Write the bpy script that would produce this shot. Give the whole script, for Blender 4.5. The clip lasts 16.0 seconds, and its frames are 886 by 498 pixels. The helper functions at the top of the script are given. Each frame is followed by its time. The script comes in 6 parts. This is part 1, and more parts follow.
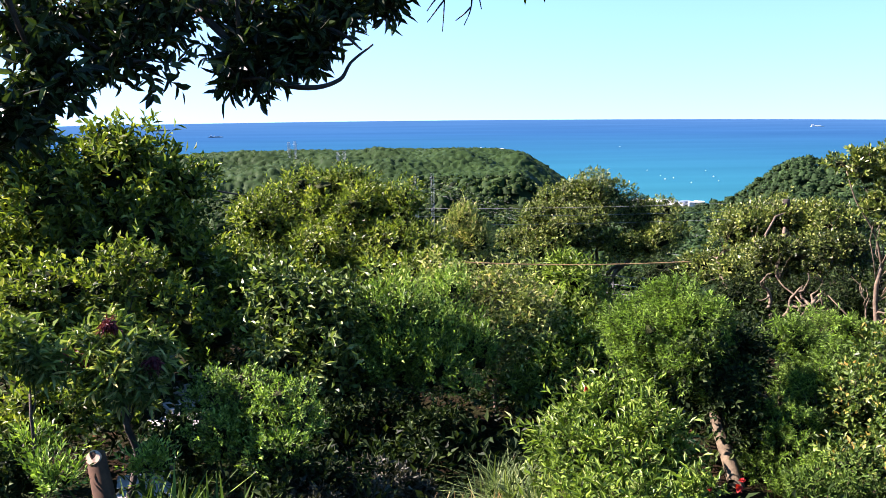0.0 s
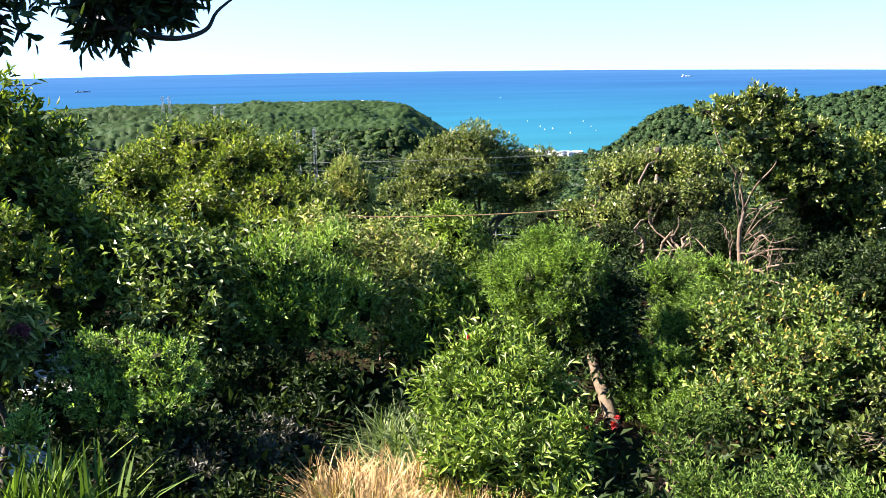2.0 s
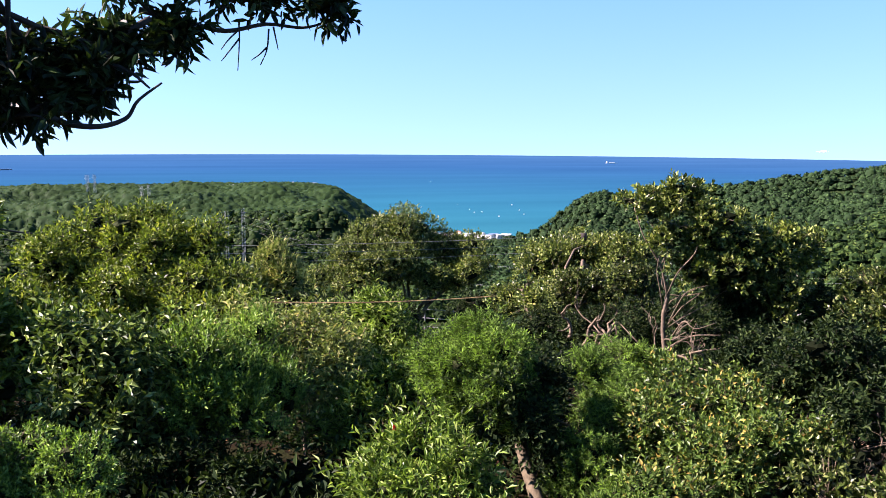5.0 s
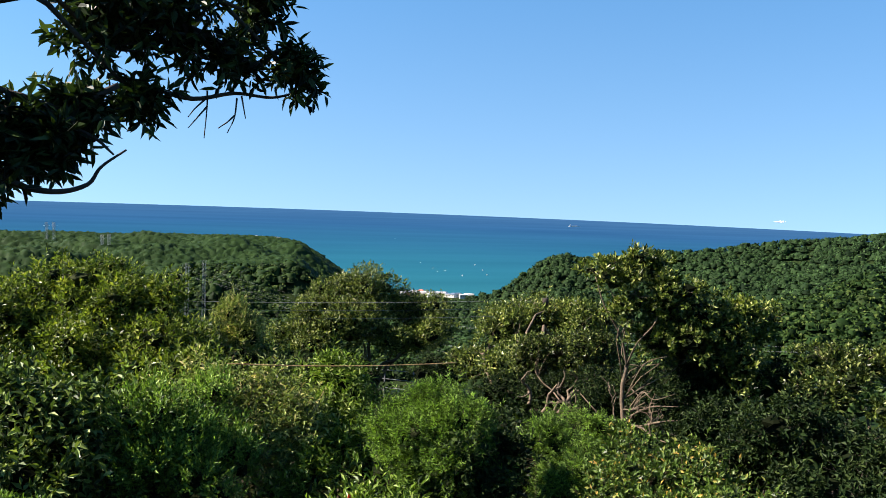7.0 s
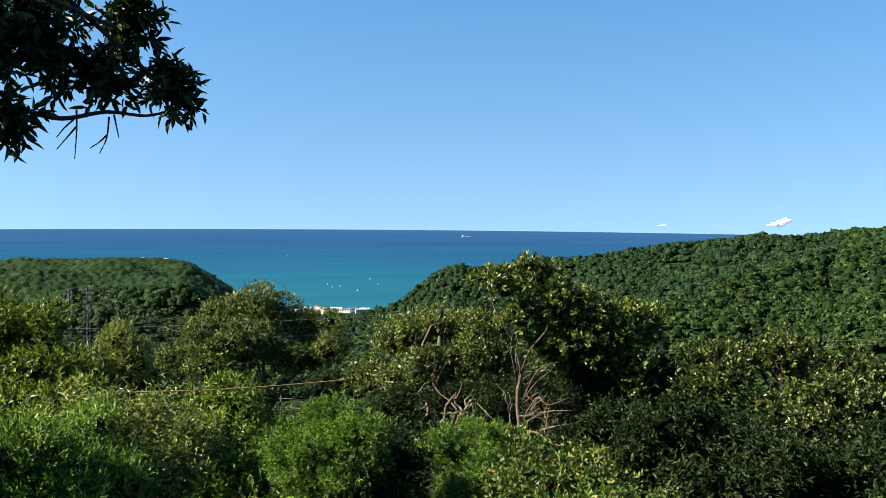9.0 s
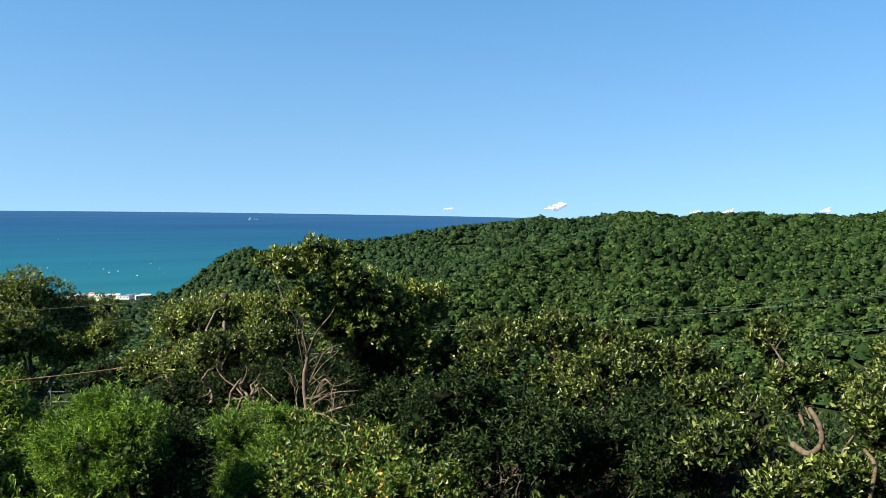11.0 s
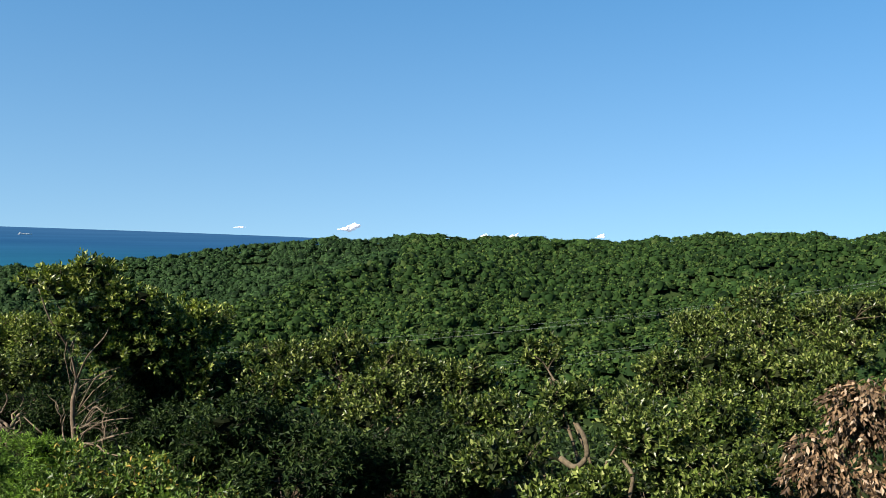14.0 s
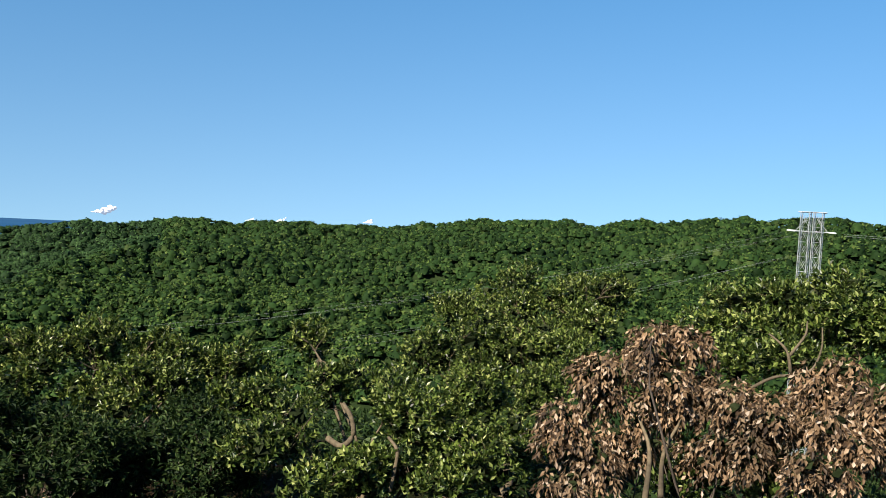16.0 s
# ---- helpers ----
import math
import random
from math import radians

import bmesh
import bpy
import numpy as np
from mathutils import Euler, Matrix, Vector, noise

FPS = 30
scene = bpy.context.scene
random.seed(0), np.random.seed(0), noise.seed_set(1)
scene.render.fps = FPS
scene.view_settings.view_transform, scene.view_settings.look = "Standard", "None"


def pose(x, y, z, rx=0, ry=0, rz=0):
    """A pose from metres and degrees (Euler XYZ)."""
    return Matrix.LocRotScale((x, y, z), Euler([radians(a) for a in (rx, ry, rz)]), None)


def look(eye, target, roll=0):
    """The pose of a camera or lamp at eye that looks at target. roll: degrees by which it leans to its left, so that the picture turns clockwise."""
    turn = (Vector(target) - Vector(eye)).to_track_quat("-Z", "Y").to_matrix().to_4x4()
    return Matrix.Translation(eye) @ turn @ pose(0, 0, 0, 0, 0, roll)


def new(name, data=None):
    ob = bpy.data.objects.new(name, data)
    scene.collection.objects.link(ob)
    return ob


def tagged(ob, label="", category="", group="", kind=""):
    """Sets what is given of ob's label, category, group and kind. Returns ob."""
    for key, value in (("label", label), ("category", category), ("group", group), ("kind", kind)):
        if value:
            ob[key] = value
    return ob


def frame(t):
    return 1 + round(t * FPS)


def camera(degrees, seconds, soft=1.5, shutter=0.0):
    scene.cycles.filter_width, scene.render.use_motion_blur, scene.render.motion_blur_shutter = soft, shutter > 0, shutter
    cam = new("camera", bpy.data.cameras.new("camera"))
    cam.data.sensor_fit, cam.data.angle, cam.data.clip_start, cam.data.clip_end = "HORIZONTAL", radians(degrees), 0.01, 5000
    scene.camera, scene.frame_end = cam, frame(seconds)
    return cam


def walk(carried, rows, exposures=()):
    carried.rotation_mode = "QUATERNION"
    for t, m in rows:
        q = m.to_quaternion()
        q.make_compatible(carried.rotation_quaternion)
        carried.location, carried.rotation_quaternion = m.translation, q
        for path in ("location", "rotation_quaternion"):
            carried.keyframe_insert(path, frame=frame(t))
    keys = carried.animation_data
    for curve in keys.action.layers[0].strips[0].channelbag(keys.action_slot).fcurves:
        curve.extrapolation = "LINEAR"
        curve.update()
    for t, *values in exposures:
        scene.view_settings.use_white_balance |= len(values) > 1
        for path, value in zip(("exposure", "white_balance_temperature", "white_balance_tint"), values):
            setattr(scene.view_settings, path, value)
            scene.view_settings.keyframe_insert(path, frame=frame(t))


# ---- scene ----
# ---- camera ----
ROWS = [
    (0.0, -0.087, 0.001, -0.054, 0.00, -9.92, -0.54),
    (0.5, -0.082, 0.015, -0.058, 1.31, -11.14, -0.60),
    (1.0, -0.079, 0.004, -0.060, 3.30, -11.97, -0.60),
    (1.5, -0.067, -0.009, -0.061, 5.46, -12.16, -0.49),
    (2.0, -0.055, -0.005, -0.058, 7.45, -12.98, -0.64),
    (2.5, -0.050, -0.006, -0.060, 9.60, -14.31, -1.17),
    (3.0, -0.044, -0.017, -0.067, 11.15, -16.02, -1.56),
    (3.5, -0.044, -0.038, -0.083, 12.00, -16.49, -1.69),
    (4.0, -0.044, -0.047, -0.068, 12.48, -15.23, -1.76),
    (4.5, -0.046, 0.023, -0.056, 12.34, -11.57, -0.49),
    (5.0, -0.025, 0.034, -0.023, 12.02, -7.75, 0.39),
    (5.2, -0.036, 0.020, -0.020, 12.14, -6.21, 1.26),
    (7.5, -0.015, 0.048, 0.053, 14.82, -3.62, 1.74),
    (8.0, -0.010, 0.059, 0.052, 15.86, -3.14, 0.79),
    (8.5, 0.003, 0.050, 0.046, 17.97, -2.88, 0.64),
    (9.0, 0.014, 0.041, 0.048, 21.06, -2.94, 0.54),
    (9.5, 0.024, 0.031, 0.045, 24.26, -3.13, 0.53),
    (10.0, 0.028, 0.021, 0.040, 27.69, -3.51, 0.86),
    (10.2, 0.034, 0.023, 0.032, 29.17, -3.63, 0.81),
    (12.3, 0.059, 0.004, 0.047, 41.02, -3.38, 2.17),
    (12.5, 0.075, 0.011, 0.042, 41.79, -3.26, 2.19),
    (13.0, 0.124, 0.016, 0.051, 43.61, -3.06, 2.12),
    (13.5, 0.116, -0.004, 0.064, 45.58, -2.65, 2.37),
    (14.0, 0.085, -0.035, 0.054, 47.69, -2.10, 2.62),
    (14.5, 0.058, -0.076, 0.064, 50.84, -2.07, 2.74),
    (15.0, 0.086, -0.072, 0.039, 54.95, -2.10, 3.21),
    (15.5, 0.079, -0.057, 0.028, 59.30, -2.23, 3.48),
    (16.0, 0.063, -0.059, 0.027, 62.49, -2.28, 3.39),
]


def camera_row(t, x, y, z, bearing, tilt, roll):
    """A row for walk(): bearing clockwise from +y, tilt above level, in degrees."""
    b, e = radians(bearing), radians(tilt)
    eye = Vector((x, y, z))
    return t, look(eye, eye + Vector((math.sin(b) * math.cos(e), math.cos(b) * math.cos(e), math.sin(e))), roll)


cam = camera(52.7, 16.0, soft=0.55)
walk(cam, [camera_row(*r) for r in ROWS], exposures=[(0.0, 2.73, 6680, 33), (1.0, 3.03, 6700, 28), (1.5, 3.18, 6750, 27), (2.0, 2.98, 6750, 26), (2.5, 2.58, 6750, 25), (3.0, 2.48, 6750, 24), (3.5, 2.98, 6750, 24), (4.0, 3.08, 6750, 25), (4.5, 3.03, 6750, 27), (5.0, 2.43, 6620, 36), (5.4, 2.18, 6880, 26), (7.5, 1.88, 6880, 17), (8.5, 1.83, 6880, 16), (10.0, 1.82, 6850, 13), (12.5, 1.74, 6850, 13), (14.5, 1.53, 6800, 11), (15.0, 1.46, 6800, 11), (16.0, 1.58, 6850, 12)])

# ---- light ----
SUN_BEARING, SUN_HEIGHT = -77.0, 38.0
world = bpy.data.worlds.new("sky")
scene.world = world
world.use_nodes = True
wn, wl = world.node_tree.nodes, world.node_tree.links
wn.clear()
coords = wn.new("ShaderNodeTexCoord")
lift = wn.new("ShaderNodeVectorMath")
lift.operation = "MULTIPLY_ADD"
lift.inputs[1].default_value = (1, 1, 0.66)
lift.inputs[2].default_value = (0, 0, 0.145)  # the sea's rim lies a little under eye level
sky = wn.new("ShaderNodeTexSky")
sky.sky_type, sky.sun_disc = "NISHITA", False
sky.sun_elevation, sky.sun_rotation = radians(SUN_HEIGHT), radians(SUN_BEARING)
sky.altitude, sky.air_density, sky.dust_density, sky.ozone_density = 1800, 1.0, 0.0, 5.0
back = wn.new("ShaderNodeBackground")
back.inputs["Strength"].default_value = 0.059
wout = wn.new("ShaderNodeOutputWorld")
wl.new(coords.outputs["Generated"], lift.inputs[0])
level = wn.new("ShaderNodeVectorMath")
level.operation = "NORMALIZE"
wl.new(lift.outputs[0], level.inputs[0])
wl.new(level.outputs[0], sky.inputs["Vector"])
clear = wn.new("ShaderNodeMix")  # a clear sea air, a little bluer than the model's
clear.data_type, clear.blend_type = "RGBA", "MULTIPLY"
clear.inputs["Factor"].default_value = 1.0
apart = wn.new("ShaderNodeSeparateXYZ")
height = wn.new("ShaderNodeMapRange")
height.inputs["From Min"].default_value, height.inputs["From Max"].default_value = -0.05, 0.33
haze = wn.new("ShaderNodeMix")  # pale sea haze at the rim, deep blue above
haze.data_type = "RGBA"
haze.inputs["A"].default_value, haze.inputs["B"].default_value = (0.90, 0.965, 0.87, 1), (0.49, 0.955, 1.03, 1)
wl.new(coords.outputs["Generated"], apart.inputs[0])
wl.new(apart.outputs["Z"], height.inputs["Value"])
wl.new(height.outputs["Result"], haze.inputs["Factor"])
wl.new(haze.outputs["Result"], clear.inputs["B"])
wl.new(sky.outputs[0], clear.inputs["A"])
wl.new(clear.outputs["Result"], back.inputs["Color"])
wl.new(back.outputs[0], wout.inputs["Surface"])

sun_data = bpy.data.lights.new("sun", "SUN")
sun_data.energy, sun_data.angle, sun_data.color = 5.0, radians(0.53), (1.0, 0.95, 0.86)
sun = new("sun", sun_data)
sb, se = radians(SUN_BEARING), radians(SUN_HEIGHT)
sun.matrix_world = look(Vector((math.sin(sb) * math.cos(se), math.cos(sb) * math.cos(se), math.sin(se))) * 50, (0, 0, 0))


# ---- materials ----
def material(name, rough=0.7, metal=0.0, spec=0.25):
    m = bpy.data.materials.new(name)
    m.use_nodes = True
    nt = m.node_tree
    b = nt.nodes["Principled BSDF"]
    b.inputs["Roughness"].default_value = rough
    b.inputs["Metallic"].default_value = metal
    b.inputs["Specular IOR Level"].default_value = spec
    return m, nt, b


def ramp(nt, fac, stops):
    r = nt.nodes.new("ShaderNodeValToRGB")
    els = r.color_ramp.elements
    while len(els) < len(stops):
        els.new(0.5)
    for e, (p, c) in zip(els, stops):
        e.position, e.color = p, (*c, 1)
    nt.links.new(fac, r.inputs["Fac"])
    return r.outputs["Color"]


def noise_out(nt, scale, detail=4, rough=0.6):
    n = nt.nodes.new("ShaderNodeTexNoise")
    n.inputs["Scale"].default_value, n.inputs["Detail"].default_value, n.inputs["Roughness"].default_value = scale, detail, rough
    g = nt.nodes.new("ShaderNodeNewGeometry")
    nt.links.new(g.outputs["Position"], n.inputs["Vector"])
    return n.outputs["Fac"]


def mix(nt, a, b, fac, blend="MIX"):
    m = nt.nodes.new("ShaderNodeMix")
    m.data_type, m.blend_type = "RGBA", blend
    if isinstance(fac, float):
        m.inputs["Factor"].default_value = fac
    else:
        nt.links.new(fac, m.inputs["Factor"])
    for sock, v in ((m.inputs["A"], a), (m.inputs["B"], b)):
        if isinstance(v, tuple):
            sock.default_value = (*v, 1)
        else:
            nt.links.new(v, sock)
    return m.outputs["Result"]


def bump(nt, b, height, strength, distance):
    n = nt.nodes.new("ShaderNodeBump")
    n.inputs["Strength"].default_value, n.inputs["Distance"].default_value = strength, distance
    nt.links.new(height, n.inputs["Height"])
    nt.links.new(n.outputs[0], b.inputs["Normal"])


def leaf_material(name, stops, rough=0.42, through_light=0.3, patch=2.0, spec=0.16, gain=0.85, blue=1.3):
    """Leaves: each leaf its own tone, tones drifting over the plant, some light passing through."""
    m, nt, b = material(name, rough, 0, spec)
    stops = [(p, tuple(min(0.8, k * w * gain * 0.64 * (0.38 + 0.94 * p)) for k, w in zip(c, (1.0, 1.0, blue)))) for p, c in stops]
    g = nt.nodes.new("ShaderNodeNewGeometry")
    col = ramp(nt, g.outputs["Random Per Island"], stops)
    drift = ramp(nt, noise_out(nt, patch, 3), [(0.3, (0.62, 0.66, 0.6)), (0.7, (1.25, 1.2, 1.0))])
    col = mix(nt, col, drift, 1.0, "MULTIPLY")
    nt.links.new(col, b.inputs["Base Color"])
    t = nt.nodes.new("ShaderNodeBsdfTranslucent")
    tint = mix(nt, col, (1.4, 1.6, 0.5), 1.0, "MULTIPLY")
    nt.links.new(tint, t.inputs["Color"])
    mx = nt.nodes.new("ShaderNodeMixShader")
    mx.inputs[0].default_value = through_light * 0.6
    out = nt.nodes["Material Output"]
    nt.links.new(b.outputs[0], mx.inputs[1])
    nt.links.new(t.outputs[0], mx.inputs[2])
    nt.links.new(mx.outputs[0], out.inputs["Surface"])
    return m


LAUREL = leaf_material("laurel_leaf", [(0.0, (0.032, 0.060, 0.012)), (0.5, (0.076, 0.124, 0.024)), (0.78, (0.15, 0.205, 0.044)), (1.0, (0.30, 0.33, 0.12))], 0.34, 0.16, gain=0.76, blue=1.08)
PALELAUREL = leaf_material("pale_laurel_leaf", [(0.0, (0.044, 0.078, 0.016)), (0.5, (0.098, 0.150, 0.028)), (0.8, (0.19, 0.240, 0.050)), (1.0, (0.33, 0.34, 0.12))], 0.34, 0.24, gain=1.05, blue=1.08)
# Dark leaves and weeds; on shaded shrubs the cast shade is put into this colour.
DARKSHADELEAF = leaf_material("dark_shade_leaf", [(0.0, (0.022, 0.050, 0.016)), (0.6, (0.045, 0.090, 0.025)), (1.0, (0.10, 0.15, 0.04))], 0.5, 0.2, gain=0.55, spec=0.05)
# Near-black tone for crown interiors: the shade between sprigs is put into it.
INNERSHADE = leaf_material("inner_shade", [(0.0, (0.014, 0.020, 0.008)), (0.6, (0.022, 0.032, 0.011)), (1.0, (0.036, 0.044, 0.016))], 0.8, 0.0, spec=0.02)
OVERLEAF = leaf_material("overhanging_leaf", [(0.0, (0.016, 0.034, 0.010)), (0.7, (0.032, 0.062, 0.016)), (1.0, (0.07, 0.11, 0.03))], 0.4, 0.2, gain=1.0)
YELLOWLEAF = leaf_material("yellow_green_leaf", [(0.0, (0.055, 0.095, 0.014)), (0.5, (0.115, 0.170, 0.026)), (0.85, (0.18, 0.24, 0.042)), (1.0, (0.28, 0.29, 0.07))], 0.36, 0.42, gain=1.12, blue=1.12)
BRIGHTLEAF = leaf_material("bright_green_leaf", [(0.0, (0.050, 0.106, 0.016)), (0.5, (0.096, 0.180, 0.026)), (1.0, (0.19, 0.28, 0.055))], 0.42, 0.34, gain=1.7)
FINELEAF = leaf_material("feathery_leaf", [(0.0, (0.050, 0.096, 0.018)), (0.5, (0.098, 0.168, 0.032)), (1.0, (0.17, 0.275, 0.045))], 0.5, 0.34, gain=1.65)
LANCELEAF = leaf_material("lance_leaf", [(0.0, (0.056, 0.112, 0.014)), (0.5, (0.118, 0.200, 0.026)), (0.9, (0.21, 0.30, 0.055)), (1.0, (0.36, 0.40, 0.14))], 0.36, 0.32, gain=1.28)
GOLDLEAF = leaf_material("golden_tip_leaf", [(0.0, (0.045, 0.100, 0.016)), (0.5, (0.100, 0.185, 0.028)), (0.84, (0.18, 0.26, 0.05)), (0.94, (0.26, 0.26, 0.055)), (1.0, (0.50, 0.30, 0.07))], 0.4, 0.32, gain=0.96)
DRYSHRUB = leaf_material("half_dry_leaf", [(0.0, (0.075, 0.105, 0.024)), (0.5, (0.140, 0.180, 0.040)), (0.8, (0.19, 0.235, 0.07)), (1.0, (0.30, 0.25, 0.10))], 0.5, 0.28, gain=1.9)
DEADLEAF = leaf_material("dead_leaf", [(0.0, (0.10, 0.058, 0.030)), (0.5, (0.21, 0.128, 0.066)), (0.85, (0.33, 0.22, 0.125)), (1.0, (0.45, 0.35, 0.26))], 0.6, 0.18, 3.0, gain=0.78, blue=1.18)
LITTER = leaf_material("fallen_leaf", [(0.0, (0.020, 0.011, 0.006)), (0.7, (0.042, 0.024, 0.013)), (1.0, (0.12, 0.07, 0.036))], 0.8, 0.05, spec=0.03, blue=1.0)
MANGOLEAF = leaf_material("mango_leaf", [(0.0, (0.040, 0.078, 0.016)), (0.5, (0.090, 0.150, 0.032)), (0.85, (0.19, 0.235, 0.075)), (1.0, (0.32, 0.30, 0.13))], 0.4, 0.3, spec=0.22, gain=1.7)
GLOSSYLEAF = leaf_material("glossy_leaf", [(0.0, (0.034, 0.068, 0.016)), (0.5, (0.078, 0.130, 0.028)), (0.85, (0.17, 0.235, 0.060)), (1.0, (0.32, 0.36, 0.13))], 0.42, 0.3, spec=0.2, gain=1.35)
SILVERLEAF = leaf_material("grey_leaf", [(0.0, (0.050, 0.054, 0.030)), (0.6, (0.092, 0.098, 0.058)), (1.0, (0.18, 0.18, 0.115))], 0.5, 0.15)
STRAW = leaf_material("straw", [(0.0, (0.26, 0.14, 0.055)), (0.5, (0.48, 0.31, 0.13)), (1.0, (0.62, 0.46, 0.24))], 0.6, 0.25, 3.0, gain=1.0, blue=1.05)
GRASS = leaf_material("grass_blade", [(0.0, (0.060, 0.125, 0.022)), (0.6, (0.125, 0.215, 0.045)), (1.0, (0.26, 0.32, 0.11))], 0.5, 0.3)
STRAPLEAF = leaf_material("strap_leaf", [(0.0, (0.045, 0.095, 0.016)), (0.6, (0.085, 0.16, 0.028)), (1.0, (0.15, 0.23, 0.045))], 0.6, 0.34, spec=0.05, gain=1.08)
PURPLELEAF = leaf_material("purple_young_leaf", [(0.0, (0.09, 0.012, 0.03)), (1.0, (0.24, 0.05, 0.07))], 0.4, 0.3)
PETAL = leaf_material("red_petal", [(0.0, (0.50, 0.012, 0.02)), (1.0, (0.72, 0.05, 0.03))], 0.5, 0.3)
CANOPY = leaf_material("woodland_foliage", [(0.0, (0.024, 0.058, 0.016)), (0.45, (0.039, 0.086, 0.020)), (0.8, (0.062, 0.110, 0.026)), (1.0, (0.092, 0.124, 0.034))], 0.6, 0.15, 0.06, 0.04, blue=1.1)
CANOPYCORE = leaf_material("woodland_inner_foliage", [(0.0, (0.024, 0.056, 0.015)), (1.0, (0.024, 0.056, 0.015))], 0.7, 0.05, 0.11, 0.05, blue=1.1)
# Crown bodies darker than their sprays: shade between sprays is put into the colour.
TREECORE = leaf_material("woodland_shade_core", [(0.0, (0.017, 0.046, 0.013)), (0.6, (0.021, 0.052, 0.014)), (0.93, (0.028, 0.058, 0.015)), (1.0, (0.040, 0.060, 0.019))], 0.7, 0.05, 0.13, 0.04, blue=1.1)
# Bluer greens for the farther woods: aerial haze put into leaf and crown colour.
HAZECANOPY = leaf_material("bay_woodland_hazed_foliage", [(0.0, (0.022, 0.060, 0.021)), (0.45, (0.034, 0.084, 0.028)), (0.8, (0.050, 0.108, 0.035)), (1.0, (0.068, 0.122, 0.042))], 0.6, 0.15, 0.10, 0.04, blue=1.1)
HAZECORE = leaf_material("bay_woodland_hazed_core", [(0.0, (0.019, 0.050, 0.019)), (1.0, (0.027, 0.056, 0.020))], 0.7, 0.05, 0.13, 0.04, blue=1.1)


def bark_material(name, dark, light):
    m, nt, b = material(name, 0.85)
    f = noise_out(nt, 22, 5, 0.7)
    c = ramp(nt, f, [(0.3, dark), (0.7, light)])
    c = mix(nt, c, ramp(nt, noise_out(nt, 3.0, 2), [(0.35, (0.6, 0.6, 0.6)), (0.7, (1.2, 1.2, 1.15))]), 1.0, "MULTIPLY")
    nt.links.new(c, b.inputs["Base Color"])
    bump(nt, b, f, 0.6, 0.012)
    return m


BARK = bark_material("grey_brown_bark", (0.042, 0.032, 0.018), (0.115, 0.088, 0.054))
PALEBARK = bark_material("pale_bark", (0.062, 0.044, 0.029), (0.165, 0.126, 0.086))
DARKBARK = bark_material("dark_bark", (0.022, 0.017, 0.013), (0.07, 0.054, 0.042))
TWIGBARK = bark_material("dry_twig", (0.09, 0.062, 0.04), (0.25, 0.185, 0.13))


def ground_material():
    m, nt, b = material("leaf_litter_ground", 0.95, 0, 0.03)
    near = ramp(nt, noise_out(nt, 9, 6, 0.75), [(0.3, (0.006, 0.004, 0.002)), (0.5, (0.012, 0.008, 0.004)), (0.7, (0.026, 0.017, 0.009))])
    green = ramp(nt, noise_out(nt, 14, 5, 0.7), [(0.3, (0.006, 0.012, 0.003)), (0.7, (0.018, 0.026, 0.007))])
    where = ramp(nt, noise_out(nt, 0.8, 4), [(0.42, (0, 0, 0)), (0.55, (1, 1, 1))])
    g = nt.nodes.new("ShaderNodeNewGeometry")
    ln = nt.nodes.new("ShaderNodeVectorMath")
    ln.operation = "LENGTH"
    nt.links.new(g.outputs["Position"], ln.inputs[0])
    mr = nt.nodes.new("ShaderNodeMapRange")
    mr.inputs["From Min"].default_value, mr.inputs["From Max"].default_value = 14, 40
    nt.links.new(ln.outputs["Value"], mr.inputs["Value"])
    wild = ramp(nt, noise_out(nt, 0.6, 6, 0.75), [(0.3, (0.008, 0.016, 0.005)), (0.7, (0.020, 0.032, 0.010))])
    nt.links.new(mix(nt, mix(nt, near, green, where), wild, mr.outputs[0]), b.inputs["Base Color"])
    bump(nt, b, noise_out(nt, 18, 6, 0.75), 0.8, 0.05)
    return m


def sea_material():
    """Open sea: shallow turquoise by the bay, deep blue farther out, wind streaks and fine waves."""
    m, nt, b = material("sea_water", 0.55, 0, 0.0)
    b.inputs["IOR"].default_value = 1.1
    g = nt.nodes.new("ShaderNodeNewGeometry")
    ln = nt.nodes.new("ShaderNodeVectorMath")
    ln.operation = "DISTANCE"
    ln.inputs[1].default_value = (290, 1180, -150)
    nt.links.new(g.outputs["Position"], ln.inputs[0])
    mr = nt.nodes.new("ShaderNodeMapRange")
    mr.inputs["From Max"].default_value = 3600
    nt.links.new(ln.outputs["Value"], mr.inputs["Value"])
    deep = ramp(nt, mr.outputs[0], [(0.0, (0.010, 0.080, 0.108)), (0.10, (0.008, 0.070, 0.106)), (0.3, (0.008, 0.056, 0.104)), (0.6, (0.010, 0.047, 0.107)), (1.0, (0.016, 0.054, 0.116))])
    mp = nt.nodes.new("ShaderNodeMapping")
    mp.inputs["Scale"].default_value = (0.0012, 0.006, 1)
    nt.links.new(g.outputs["Position"], mp.inputs["Vector"])
    st = nt.nodes.new("ShaderNodeTexNoise")
    st.inputs["Detail"].default_value, st.inputs["Scale"].default_value = 5, 1.0
    nt.links.new(mp.outputs[0], st.inputs["Vector"])
    col = mix(nt, deep, ramp(nt, st.outputs["Fac"], [(0.3, (0.86, 0.9, 0.92)), (0.7, (1.12, 1.1, 1.08))]), 1.0, "MULTIPLY")
    nt.links.new(col, b.inputs["Base Color"])
    bump(nt, b, noise_out(nt, 0.12, 5, 0.7), 0.5, 1.0)
    return m


